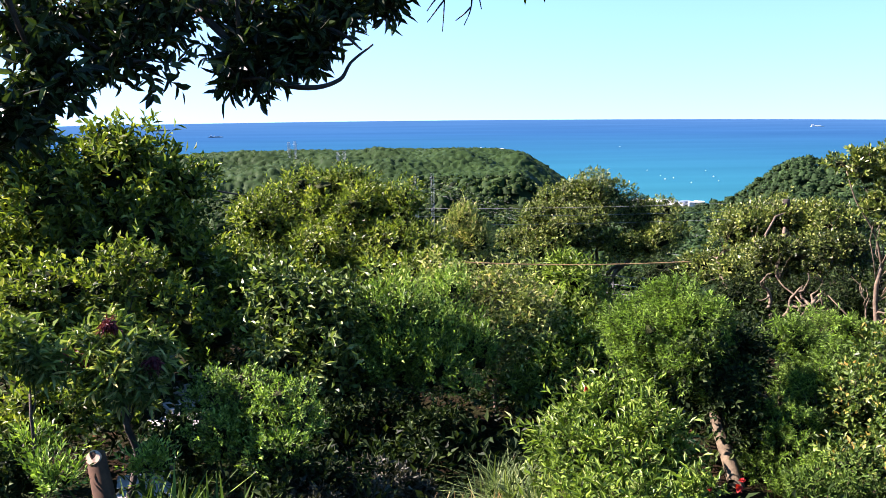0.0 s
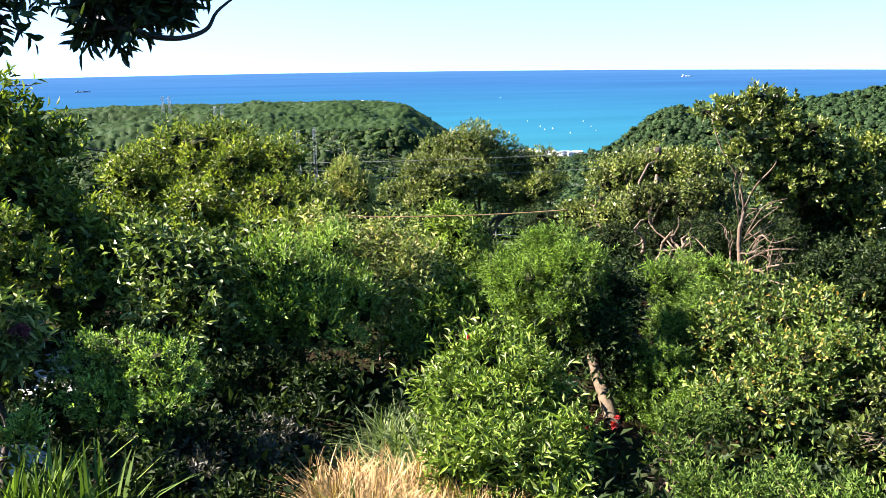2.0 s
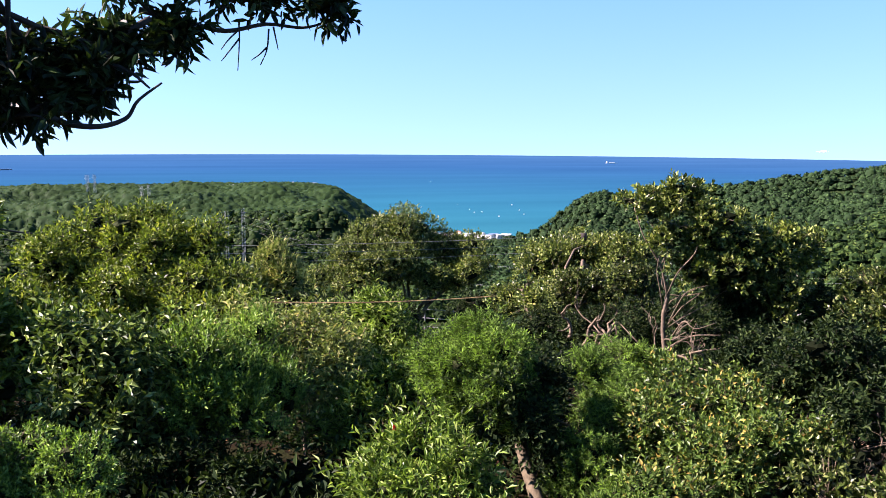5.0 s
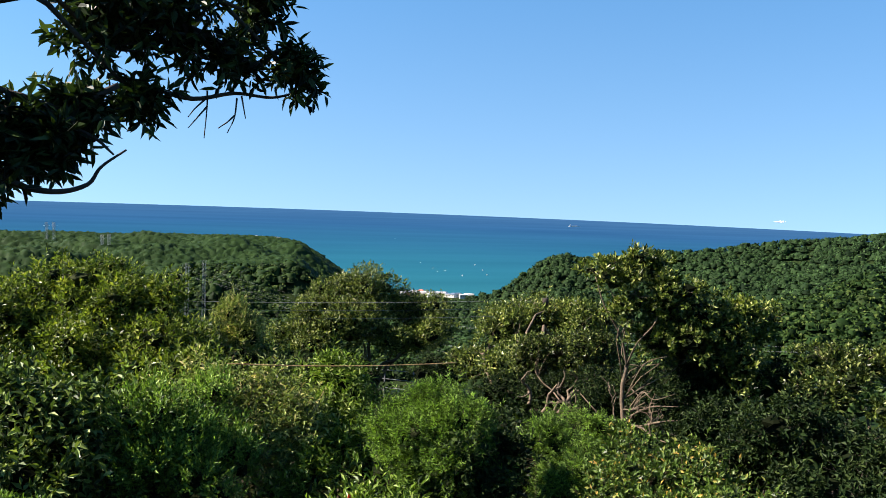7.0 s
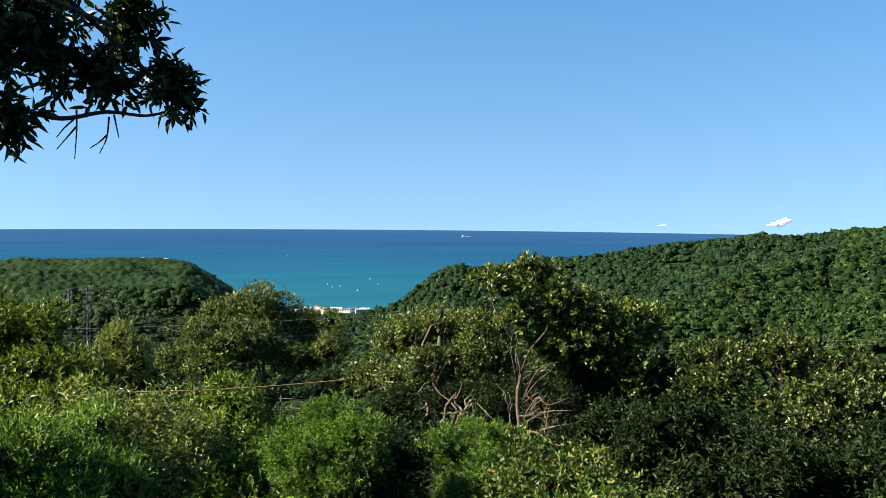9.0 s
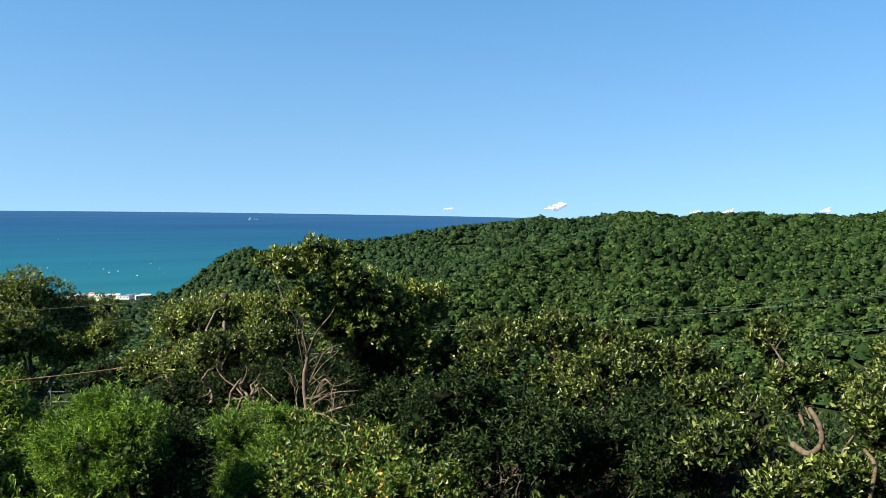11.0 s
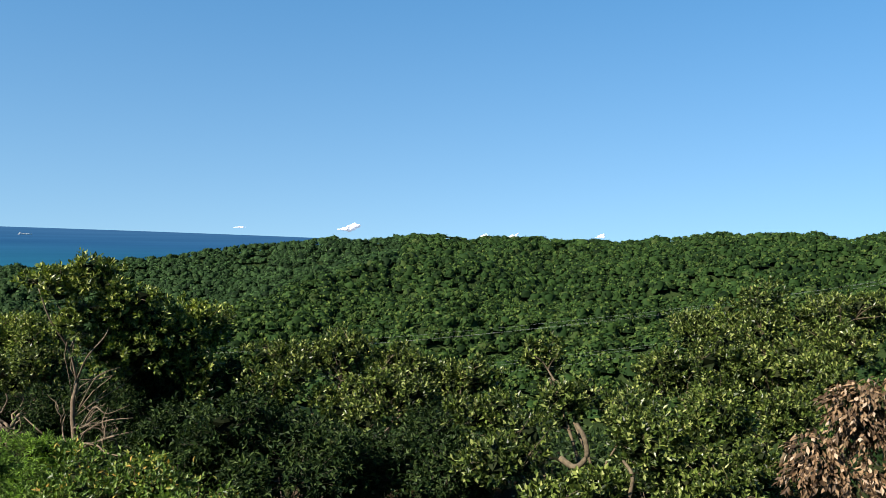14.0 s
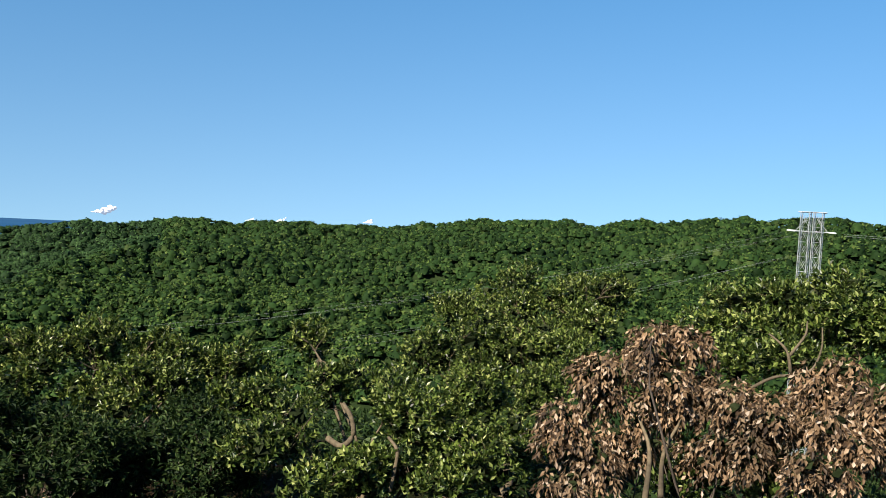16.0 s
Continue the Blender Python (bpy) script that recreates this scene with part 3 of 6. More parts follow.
def ground_height(x, y):
    """The lie of the land: a garden slope, a wooded valley to a bay, a plateau with a headland, and a long hill."""
    x, y = np.asarray(x, float), np.asarray(y, float)
    r = np.hypot(x, y)
    az = np.degrees(np.arctan2(x, y))
    near = soft_steps(r, [0, 2.6, 4.6, 12, 20, 30, 60, 120, 200, 300], [-1.65, -1.75, -3.0, -3.35, -5.0, -8.0, -20, -45, -66, -76])
    valley = soft_steps(r, [0, 250, 900, 1180, 1250, 1350], [-76, -76, -138, -148, -151, -170])
    lip = soft_steps(az, [-30, -14.4, -9, -3, 0.6, 3.5, 4.8, 5.3, 6.7, 8.1, 10], [-3.7, -3.57, -3.40, -3.53, -3.44, -3.60, -3.68, -3.82, -4.65, -5.67, -8.0])
    edge = soft_steps(az, [-30, 0, 4, 8, 12], [1150, 1080, 1060, 960, 900])
    brow = edge * np.tan(np.radians(lip)) - 3.7
    flat = brow - np.clip(edge - r, 0, 330) * 0.012 - np.clip(edge - 330 - r, 0, 400) * 0.055 - np.clip(r - edge, 0, None) * 0.6
    rc = soft_steps(az, HILL_AZ, HILL_R)
    top = rc * np.tan(np.radians(soft_steps(az, SKYLINE_AZ, SKYLINE_EL))) - 4.2
    s = np.clip(rc - r, 0, None)
    hill = top - s * soft_steps(az, [20, 35, 47, 58, 75, 95], [0.20, 0.20, 0.13, 0.115, 0.14, 0.15]) + 9 * (1 - np.cos(np.clip(s / 90, 0, 4) * np.pi)) * -0.5 - np.clip(r - rc, 0, None) * 0.35
    spur = soft_steps(az, [25, 31, 33.4, 35.8, 39, 44, 49, 53, 54], [-14, -9.2, -7.2, -5.7, -4.5, -3.3, -2.1, -1.4, -4])
    rs = soft_steps(az, [28, 33.4, 39, 44, 49, 53], [480, 560, 630, 700, 800, 880])
    spur = rs * np.tan(np.radians(spur)) - 4.2 - np.clip(rs - r, 0, None) * 0.15 - np.clip(r - rs, 0, None) * 0.24
    hill = np.maximum(hill, spur)
    land = np.maximum(np.maximum(valley, flat), hill)
    t = np.clip((r - 190) / 90, 0, 1)
    front = near * (1 - t) + np.maximum(land, np.where(r < 300, near, -400)) * t
    rear = soft_steps(r, [0, 3, 20, 300, 1400, 1900], [-1.65, -1.65, -2.2, -18, -60, -170])
    w = np.clip((np.abs(az - 40) - 80) / 20, 0, 1)
    w = np.where(az < -60, np.clip((-60 - az) / 25, 0, 1), w)
    z = front * (1 - w) + rear * w
    rough = np.clip((r - 120) / 300, 0, 1)
    ridge = np.where(az > 12, rc, edge)
    rough = rough * np.clip(np.abs(r - ridge) / 130, 0.12, 1)
    gully = np.sin(x * 0.021 + 1.3 * np.sin(y * 0.013)) * np.cos(y * 0.018 + 0.7 * np.sin(x * 0.016)) * np.where(az < 14, 7.0, 9.0) + np.sin(x * 0.06 + y * 0.045 + 1.5 * np.sin(y * 0.02)) * 3.4 + np.sin(x * 0.031 - y * 0.05 + 1) * 4.0
    small = np.clip(r / 6 - 0.6, 0, 1) * (np.sin(x * 1.7 + np.sin(y * 1.3)) * np.sin(y * 1.9) * 0.05)
    return z + gully * rough * np.clip((z + 150) / 40, 0, 1) + small


def build_ground():
    angles = np.concatenate([np.arange(-34, 104, 0.75), np.arange(104, 326, 4.0)])
    rings = np.concatenate([[0.02], np.geomspace(0.5, 60, 60), np.geomspace(64, 2000, 150)])
    a, r = np.meshgrid(np.radians(angles), rings, indexing="ij")
    x, y = np.sin(a) * r, np.cos(a) * r
    z = ground_height(x.ravel(), y.ravel()).reshape(x.shape)
    n, m = x.shape
    i, j = np.meshgrid(np.arange(n), np.arange(m - 1), indexing="ij")
    ni = (i + 1) % n
    f = np.stack([i * m + j, i * m + j + 1, ni * m + j + 1, ni * m + j], -1).reshape(-1, 4)
    ob = new("ground", mesh_of("ground", np.stack([x, y, z], -1).reshape(-1, 3), f, GROUND, True))
    tagged(ob, "brown leaf litter and green weeds on a wooded slope", "ground", kind="structure")


def build_sea():
    angles = np.radians(np.arange(0, 360, 2.0))
    rings = np.array([300, 700, 1100, 1600, 2400, 3400, 4200, 4700, 4935])
    a, r = np.meshgrid(angles, rings, indexing="ij")
    n, m = a.shape
    i, j = np.meshgrid(np.arange(n), np.arange(m - 1), indexing="ij")
    ni = (i + 1) % n
    f = np.stack([i * m + j, i * m + j + 1, ni * m + j + 1, ni * m + j], -1).reshape(-1, 4)
    v = np.stack([np.sin(a) * r, np.cos(a) * r, np.full(a.shape, -150.0)], -1).reshape(-1, 3)
    ob = new("water", mesh_of("water", v, f, SEA, True))
    tagged(ob, "calm blue sea turning turquoise near the bay", "sea", kind="structure")


build_ground()
build_sea()


# ---- far woods ----
def cell_random(i, j, k):
    """A fixed random number for each cell of the plan."""
    q = np.sin(i * 127.1 + j * 311.7 + k * 74.7) * 43758.5453
    return q - np.floor(q)


def canopy_height(x, y, spacing, grow):
    """The top of the woods: rounded crowns of uneven size, one to a cell, over the ground."""
    ci, cj = np.floor(x / spacing), np.floor(y / spacing)
    best = np.full(x.shape, 0.8)
    for di in (-1, 0, 1):
        for dj in (-1, 0, 1):
            i, j = ci + di, cj + dj
            px_, py_ = (i + cell_random(i, j, 1)) * spacing, (j + cell_random(i, j, 2)) * spacing
            rad = spacing * (0.44 + 0.34 * cell_random(i, j, 3))
            tall = grow * (0.15 + 0.45 * cell_random(i, j, 4)) + rad * 0.25
            dd = np.hypot(x - px_, y - py_) / rad
            lump = 1 + 0.16 * np.sin(x * 1.9 + i) * np.sin(y * 1.7 + j)
            best = np.maximum(best, np.where(dd < 1, tall + rad * 0.9 * lump * np.sqrt(np.clip(1 - dd * dd, 0, 1)), 0))
    return ground_height(x, y) + best


def woods(name, label, az_range, az_step, r_range, r_step, spacing, grow, tufts, tuft_size, seed, shrink=0.0, power=1.0):
    """Woodland seen from afar: an uneven sheet of crowns, with tufts of foliage all over it."""
    rng = np.random.default_rng(seed)

    def tops(x, y):
        return canopy_height(x, y, spacing, grow)
    az = np.radians(np.arange(az_range[0], az_range[1] + az_step, az_step))
    r = np.arange(r_range[0], r_range[1] + r_step, r_step)
    A, R = np.meshgrid(az, r, indexing="ij")
    A = A + rng.uniform(-0.35, 0.35, A.shape) * radians(az_step)
    R = R + rng.uniform(-0.35, 0.35, R.shape) * r_step
    x, y = np.sin(A) * R, np.cos(A) * R
    z = tops(x, y)
    n, m = x.shape
    i, j = np.meshgrid(np.arange(n - 1), np.arange(m - 1), indexing="ij")
    f = np.stack([i * m + j, i * m + j + 1, (i + 1) * m + j + 1, (i + 1) * m + j], -1).reshape(-1, 4)
    g = ground_height(x, y)
    deg = np.degrees(A)
    bare = (g < -146) | ((deg > 9.5) & (deg < 18.5) & (R > 1090))
    f = f[~bare.ravel()[f].any(1)]
    # tufts
    ta = np.radians(rng.uniform(*az_range, tufts))
    tr = r_range[0] + (r_range[1] - r_range[0]) * rng.random(tufts) ** power
    tx, ty = np.sin(ta) * tr, np.cos(ta) * tr
    tg = ground_height(tx, ty)
    td = np.degrees(ta)
    ok = (tg > -146) & ~((td > 9.5) & (td < 18.5) & (tr > 1090))
    tx, ty, tr = tx[ok], ty[ok], tr[ok]
    tz = tops(tx, ty)
    e = 0.5
    nx, ny = (tops(tx + e, ty) - tz) / e, (tops(tx, ty + e) - tz) / e
    nor = unit(np.stack([-np.clip(nx, -2, 2), -np.clip(ny, -2, 2), np.ones_like(nx)], -1) + rng.normal(0, 0.5, (len(tx), 3)))
    c = np.stack([tx, ty, tz], -1) + nor * rng.uniform(0.0, 0.45, (len(tx), 1)) * tuft_size
    along = unit(np.cross(nor, rng.normal(0, 1, nor.shape)) + nor * rng.uniform(0.0, 0.7, (len(tx), 1)))
    side = unit(np.cross(along, nor))
    L = (tuft_size * rng.uniform(0.6, 1.3, len(tx)) * (1 + shrink * (tr - r_range[0]) / (r_range[1] - r_range[0])))[:, None]
    tv = np.stack([c - along * L * 0.4, c - side * L * 0.36 + nor * L * 0.12, c + along * L * 0.6, c + side * L * 0.33 + nor * L * 0.05], 1).reshape(-1, 3)
    tf = np.arange(len(tx))[:, None] * 4 + np.arange(4)[None]
    root = thing(name, (float(x.mean()), float(y.mean()), float(g.min())), label, "woodland", kind="stuff")
    part("crown_core", np.stack([x, y, z], -1).reshape(-1, 3), f, CANOPYCORE, root, smooth=True, kind="stuff")
    part("outer_foliage", tv, tf, CANOPY, root, kind="stuff")


def in_sight(x, y, top):
    """Which places of the far land look over the land before them to the viewpoint."""
    az, r = np.arange(-36, 100, 0.25), np.arange(60, 1300, 8.0)
    A, R = np.meshgrid(np.radians(az), r, indexing="ij")
    rise = np.maximum.accumulate((ground_height(np.sin(A) * R, np.cos(A) * R) + 3.0) / R, axis=1)
    d = np.hypot(x, y)
    i = np.clip(((np.degrees(np.arctan2(x, y)) + 36) / 0.25).astype(int), 0, len(az) - 1)
    j = np.clip(((d - 60) / 8.0).astype(int) - 2, 0, len(r) - 1)
    return top / d > rise[i, j]


def forest(name, label, az_range, r_range, spacing, seed, leaf, core, near=620, fine=24, rough_=11):
    """Woodland seen from afar: one lumpy crown to a tree, with sprays of foliage standing out of it."""
    rng = np.random.default_rng(seed)
    n = int(0.5 * radians(az_range[1] - az_range[0]) * (r_range[1] ** 2 - r_range[0] ** 2) / spacing ** 2)
    ta = np.radians(rng.uniform(*az_range, n))
    tr = np.sqrt(rng.uniform(r_range[0] ** 2, r_range[1] ** 2, n))
    tx, ty = np.sin(ta) * tr, np.cos(ta) * tr
    tg = ground_height(tx, ty)
    ta, tr = np.degrees(np.arctan2(tx, ty)), np.hypot(tx, ty)
    ok = (tg > -146) & in_sight(tx, ty, tg + 6.5) & (tg / tr > -0.22) & ~((ta > 9.5) & (ta < 17.3) & (tr > 1120))
    tx, ty, tg, tr = tx[ok], ty[ok], tg[ok], tr[ok]
    k = len(tx)
    rad = spacing * np.clip(rng.lognormal(-0.32, 0.30, k), 0.42, 1.4)
    mid = np.stack([tx, ty, tg + rng.uniform(0.8, 1.9, k) + 1.8 + 1.3 * np.sin(tx * 0.21 + np.sin(ty * 0.13)) * np.sin(ty * 0.19 + 1.2 * np.sin(tx * 0.09))], -1)
    tall = rad * rng.uniform(0.42, 0.66, k)
    root = thing(name, (float(tx.mean()), float(ty.mean()), float(tg.min())), label, "woodland", kind="stuff")
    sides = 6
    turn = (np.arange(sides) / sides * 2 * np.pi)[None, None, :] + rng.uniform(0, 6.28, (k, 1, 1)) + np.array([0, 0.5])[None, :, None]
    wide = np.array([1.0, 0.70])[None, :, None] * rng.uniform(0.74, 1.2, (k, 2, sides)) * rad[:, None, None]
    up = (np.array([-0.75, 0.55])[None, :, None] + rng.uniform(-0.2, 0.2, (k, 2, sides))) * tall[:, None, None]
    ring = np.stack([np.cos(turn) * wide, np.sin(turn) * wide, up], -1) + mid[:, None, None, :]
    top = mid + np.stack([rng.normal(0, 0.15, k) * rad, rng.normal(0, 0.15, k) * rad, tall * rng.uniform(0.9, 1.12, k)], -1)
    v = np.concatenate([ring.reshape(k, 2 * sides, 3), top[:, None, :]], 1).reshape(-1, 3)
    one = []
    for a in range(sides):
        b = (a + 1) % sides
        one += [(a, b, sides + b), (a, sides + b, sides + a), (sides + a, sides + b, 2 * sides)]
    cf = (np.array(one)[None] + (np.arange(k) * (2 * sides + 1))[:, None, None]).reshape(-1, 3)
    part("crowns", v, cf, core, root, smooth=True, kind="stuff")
    which = np.repeat(np.arange(k), np.where(tr < near, fine, rough_))
    n = len(which)
    d = unit(rng.normal(0, 1, (n, 3)) + np.array([0, 0, 0.55]))
    d[:, 2] = np.where(d[:, 2] < -0.3, -d[:, 2], d[:, 2])
    c = mid[which] + d * np.stack([rad, rad, tall], -1)[which] * rng.uniform(0.9, 1.2, (n, 1))
    nor = unit(d + rng.normal(0, 0.45, d.shape))
    along = unit(np.cross(nor, rng.normal(0, 1, nor.shape)))
    across = np.cross(along, nor)
    L = (rad[which] ** 0.5 * rng.uniform(0.45, 1.0, n))[:, None]
    tv = np.stack([c - along * L * 0.6, c - across * L * 0.5 - nor * L * 0.1, c + along * L * 0.7, c + across * L * 0.5 - nor * L * 0.15], 1).reshape(-1, 3)
    part("outer_foliage", tv, np.arange(n)[:, None] * 4 + np.arange(4)[None], leaf, root, kind="stuff")


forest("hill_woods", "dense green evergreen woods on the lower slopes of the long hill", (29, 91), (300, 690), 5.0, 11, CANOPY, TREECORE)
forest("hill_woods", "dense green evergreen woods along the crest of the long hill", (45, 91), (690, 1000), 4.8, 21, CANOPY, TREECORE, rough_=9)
# These two woods carry the haze tint, which parts the ridges.
forest("bay_woods", "evergreen woods on the seaward end of the hill, tinted blue-green for distance haze", (13, 29), (400, 1140), 4.8, 15, HAZECANOPY, HAZECORE)
forest("bay_woods", "evergreen woods on the back ridge of the hill, tinted blue-green for distance haze", (29, 45), (690, 1040), 4.8, 25, HAZECANOPY, HAZECORE)
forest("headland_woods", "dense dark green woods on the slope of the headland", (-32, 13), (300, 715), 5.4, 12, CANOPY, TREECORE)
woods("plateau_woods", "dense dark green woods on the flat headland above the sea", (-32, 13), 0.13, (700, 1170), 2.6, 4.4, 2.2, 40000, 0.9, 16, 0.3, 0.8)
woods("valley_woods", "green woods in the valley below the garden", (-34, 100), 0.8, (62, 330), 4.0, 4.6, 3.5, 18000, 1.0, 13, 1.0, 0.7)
woods("rear_woods", "green woods behind the viewpoint", (120, 300), 1.5, (30, 400), 5.0, 7.0, 5.0, 3000, 1.6, 14)


# ---- pylons and wires ----
def lattice(x, y, z0, z1, wide, top_wide, turn, panels):
    """A lattice mast: four legs with crossed braces on each side."""
    out = []
    c, s = math.cos(turn), math.sin(turn)
    corners = [(-1, -1), (1, -1), (1, 1), (-1, 1)]

    def spot(k, z):
        h = (z - z0) / (z1 - z0)
        w = (wide + (top_wide - wide) * h) / 2
        a, b = corners[k % 4]
        return np.array([x + (a * c - b * s) * w, y + (a * s + b * c) * w, z])
    zs = np.linspace(z0, z1, panels + 1)
    for k in range(4):
        out.append(tube([spot(k, z0), spot(k, z1)], wide * 0.035, 5))
        for p in range(panels):
            out.append(tube([spot(k, zs[p]), spot(k + 1, zs[p + 1])], wide * 0.02, 4))
            out.append(tube([spot(k + 1, zs[p]), spot(k, zs[p + 1])], wide * 0.02, 4))
            out.append(tube([spot(k, zs[p + 1]), spot(k + 1, zs[p + 1])], wide * 0.02, 4))
    return out


def pylon(x, y, top, arm_drop, wide, gap, across, label, panels=12):
    """Two lattice masts side by side with arms and white insulators; across is the bearing of the arms."""
    z0 = float(ground_height(np.array([x]), np.array([y]))[0]) - 0.5
    root = thing("lattice_pylon", (x, y, z0), label, "pylon", "power line pylons")
    a = radians(across)
    ux, uy = math.sin(a), math.cos(a)
    for sgn in (-1, 1):
        mx, my = x + ux * gap / 2 * sgn, y + uy * gap / 2 * sgn
        v, f = tubes(lattice(mx, my, z0, top, wide * 1.15, wide, a, panels))
        mast = part("mast", v, f, STEEL, root)
        v, f = tubes([tube([(mx - ux * wide * 0.9, my - uy * wide * 0.9, top), (mx + ux * wide * 0.9, my + uy * wide * 0.9, top)], wide * 0.08, 4)])
        part("top_beam", v, f, STEEL, mast)
    reach = gap / 2 + wide * 1.1
    z = top - arm_drop
    v, f = tubes([tube([(x - ux * reach, y - uy * reach, z), (x + ux * reach, y + uy * reach, z)], wide * 0.07, 5),
                  tube([(x - ux * reach, y - uy * reach, z), (x - ux * gap / 2, y - uy * gap / 2, z + arm_drop * 0.6)], wide * 0.04, 4),
                  tube([(x + ux * reach, y + uy * reach, z), (x + ux * gap / 2, y + uy * gap / 2, z + arm_drop * 0.6)], wide * 0.04, 4)])
    arm = part("cross_arm", v, f, STEEL, root)
    for sgn in (-1, 1):
        p0 = np.array([x + ux * reach * sgn, y + uy * reach * sgn, z])
        p1 = p0 + np.array([ux, uy, -0.05]) * wide * 0.95 * sgn
        n = 19
        v, f = tubes([tube([p0 + (p1 - p0) * k / (n - 1) for k in range(n)], [wide * (0.12 if k % 2 else 0.07) for k in range(n)], 8)])
        part("insulator", v, f, PORCELAIN, arm, "white ribbed insulator")
    return root


def span(name, label, a, b, sag, radius, mat, group="", n=40, sides=5):
    a, b = np.array(a, float), np.array(b, float)
    s = np.linspace(0, 1, n)[:, None]
    p = a + (b - a) * s
    p[:, 2] -= sag * 4 * (s * (1 - s))[:, 0]
    v, f = tubes([tube(p, radius, sides)])
    m = a
    root = new(name, mesh_of(name, v - m, f, mat, True))
    root.location = m
    return tagged(root, label, "cable", group)


PX, PY, PTOP = 219.0, 20.0, 5.2
pylon(PX, PY, PTOP, 4.4, 1.9, 2.7, 172, "grey steel lattice pylon with two masts above the trees", 22)
for x, y, top, wide in ((-11.5, 395, -36.5, 0.45), (-4.5, 398, -35.5, 0.45)):
    pylon(x, y, top, 2.0, wide, 1.0, 84, "slim grey pylon in the wooded valley", 9)
for x, y, top, wide in ((-104.0, 893, -57.5, 1.1), (-97.5, 893, -57, 1.1), (-168, 985, -52.0, 1.1), (-161, 985, -51.5, 1.1), (-346, 940, -30, 1.3)):
    pylon(x, y, top, 3.0, wide, 1.6, 84, "distant grey pylon on the wooded plateau", 9)
for k, (da, db, dz, zt) in enumerate(((-3, -12, 0.0, -3.0), (0, -6, -1.3, -2.0), (3, 1, -0.4, -1.0), (-2, 2, -7.0, -6.5), (1, 6, -8.0, -5.0), (4, 10, -9.2, -7.5))):
    span("power_line", "thin grey power line sagging over the valley", (PX - 4 + da * 0.6, PY + 3 + da, PTOP - 4.6 + dz * 0.7), (-7 + db, 396, -37 + zt), 17 + 1.4 * k, 0.011, WIRE, "power lines", 60)
for k in range(2):
    span("power_line", "thin grey power line running off from the pylon", (PX + 0.6, PY - 6.8, PTOP - 4.6 - 0.4 * k), (PX + 30, PY - 210, PTOP + 4 - k), 3.0, 0.02, WIRE, "power lines", 30)

# ---- the bay: houses, boats, ships ----
rng0 = np.random.default_rng(5)


def house(x, y, z, w, d, h, turn, roof_mat, flat, label="small white house by the bay", group="houses of the bay village"):
    root = thing("house", (x, y, z), label, "house", group)
    v, f = box_mesh(x, y, z - 2.5, w, d, h + 2.5, turn)
    part("wall", v, f, WHITEPAINT, root)
    if flat:
        v, f = box_mesh(x, y, z + h, w + 0.5, d + 0.5, 0.5, turn)
    else:
        v, f = box_mesh(x, y, z + h, w + 0.8, d + 0.8, 2.0, turn)
        v[4:, :2] = v[4:, :2] * 0.0 + np.array([x, y]) + (v[4:, :2] - np.array([x, y])) * np.array([0.55, 0.55])
    part("roof", v, f, roof_mat, root)
    c, s = math.cos(turn), math.sin(turn)
    for k in range(max(2, int(w / 3.4))):
        off = (k + 0.5) / max(2, int(w / 3.4)) - 0.5
        px_, py_ = off * w, -d / 2 - 0.02
        v, f = box_mesh(x + px_ * c - py_ * s, y + px_ * s + py_ * c, z + h * 0.4, 1.4, 0.12, 1.3, turn)
        part("window", v, f, GLASSDARK, root)


def bearing_spot(az, r):
    a = radians(az)
    return math.sin(a) * r, math.cos(a) * r


HOUSES = [(11.9, 985, 9, 4, 0), (12.35, 1000, 14, 5, 1), (12.7, 975, 12, 5, 0), (13.0, 992, 8, 6, 2), (13.3, 980, 16, 6, 1), (13.75, 978, 9, 5, 0), (14.1, 1000, 10, 4, 1), (14.5, 992, 10, 4, 0), (14.9, 985, 13, 4, 3), (15.3, 995, 12, 4, 3), (15.75, 975, 11, 5, 1), (16.1, 985, 13, 5, 1), (12.1, 960, 7, 4, 2), (13.55, 955, 8, 4, 0)]
for az, r, w, h, style in HOUSES:
    hx, hy = bearing_spot(az, r + 225)
    hz = max(-148.5, float(ground_height(np.array([hx]), np.array([hy]))[0]))
    house(hx, hy, hz, w, 7, h, radians(-az + rng0.uniform(-25, 25)), (GREYROOF, WHITEPAINT, REDROOF, BLUEROOF)[style], style in (1, 3))
for az, r, w in ((-1.1, 1030, 12), (0.4, 1040, 9), (2.3, 1045, 8), (3.0, 1045, 6), (3.7, 1040, 8), (-12.6, 1060, 9)):
    hx, hy = bearing_spot(az, r)
    house(hx, hy, float(ground_height(np.array([hx]), np.array([hy]))[0]) + 2.0, w, 5, 2.2, radians(-az), GREYROOF, True, "low pale building among the headland woods", "buildings on the headland")
qx, qy = bearing_spot(12.1, 1255)
v, f = box_mesh(qx, qy, -152, 46, 5, 4.2, radians(-20))
quay = new("quay", mesh_of("quay", v, f, SLAB))
tagged(quay, "grey concrete quay by the bay", "quay")


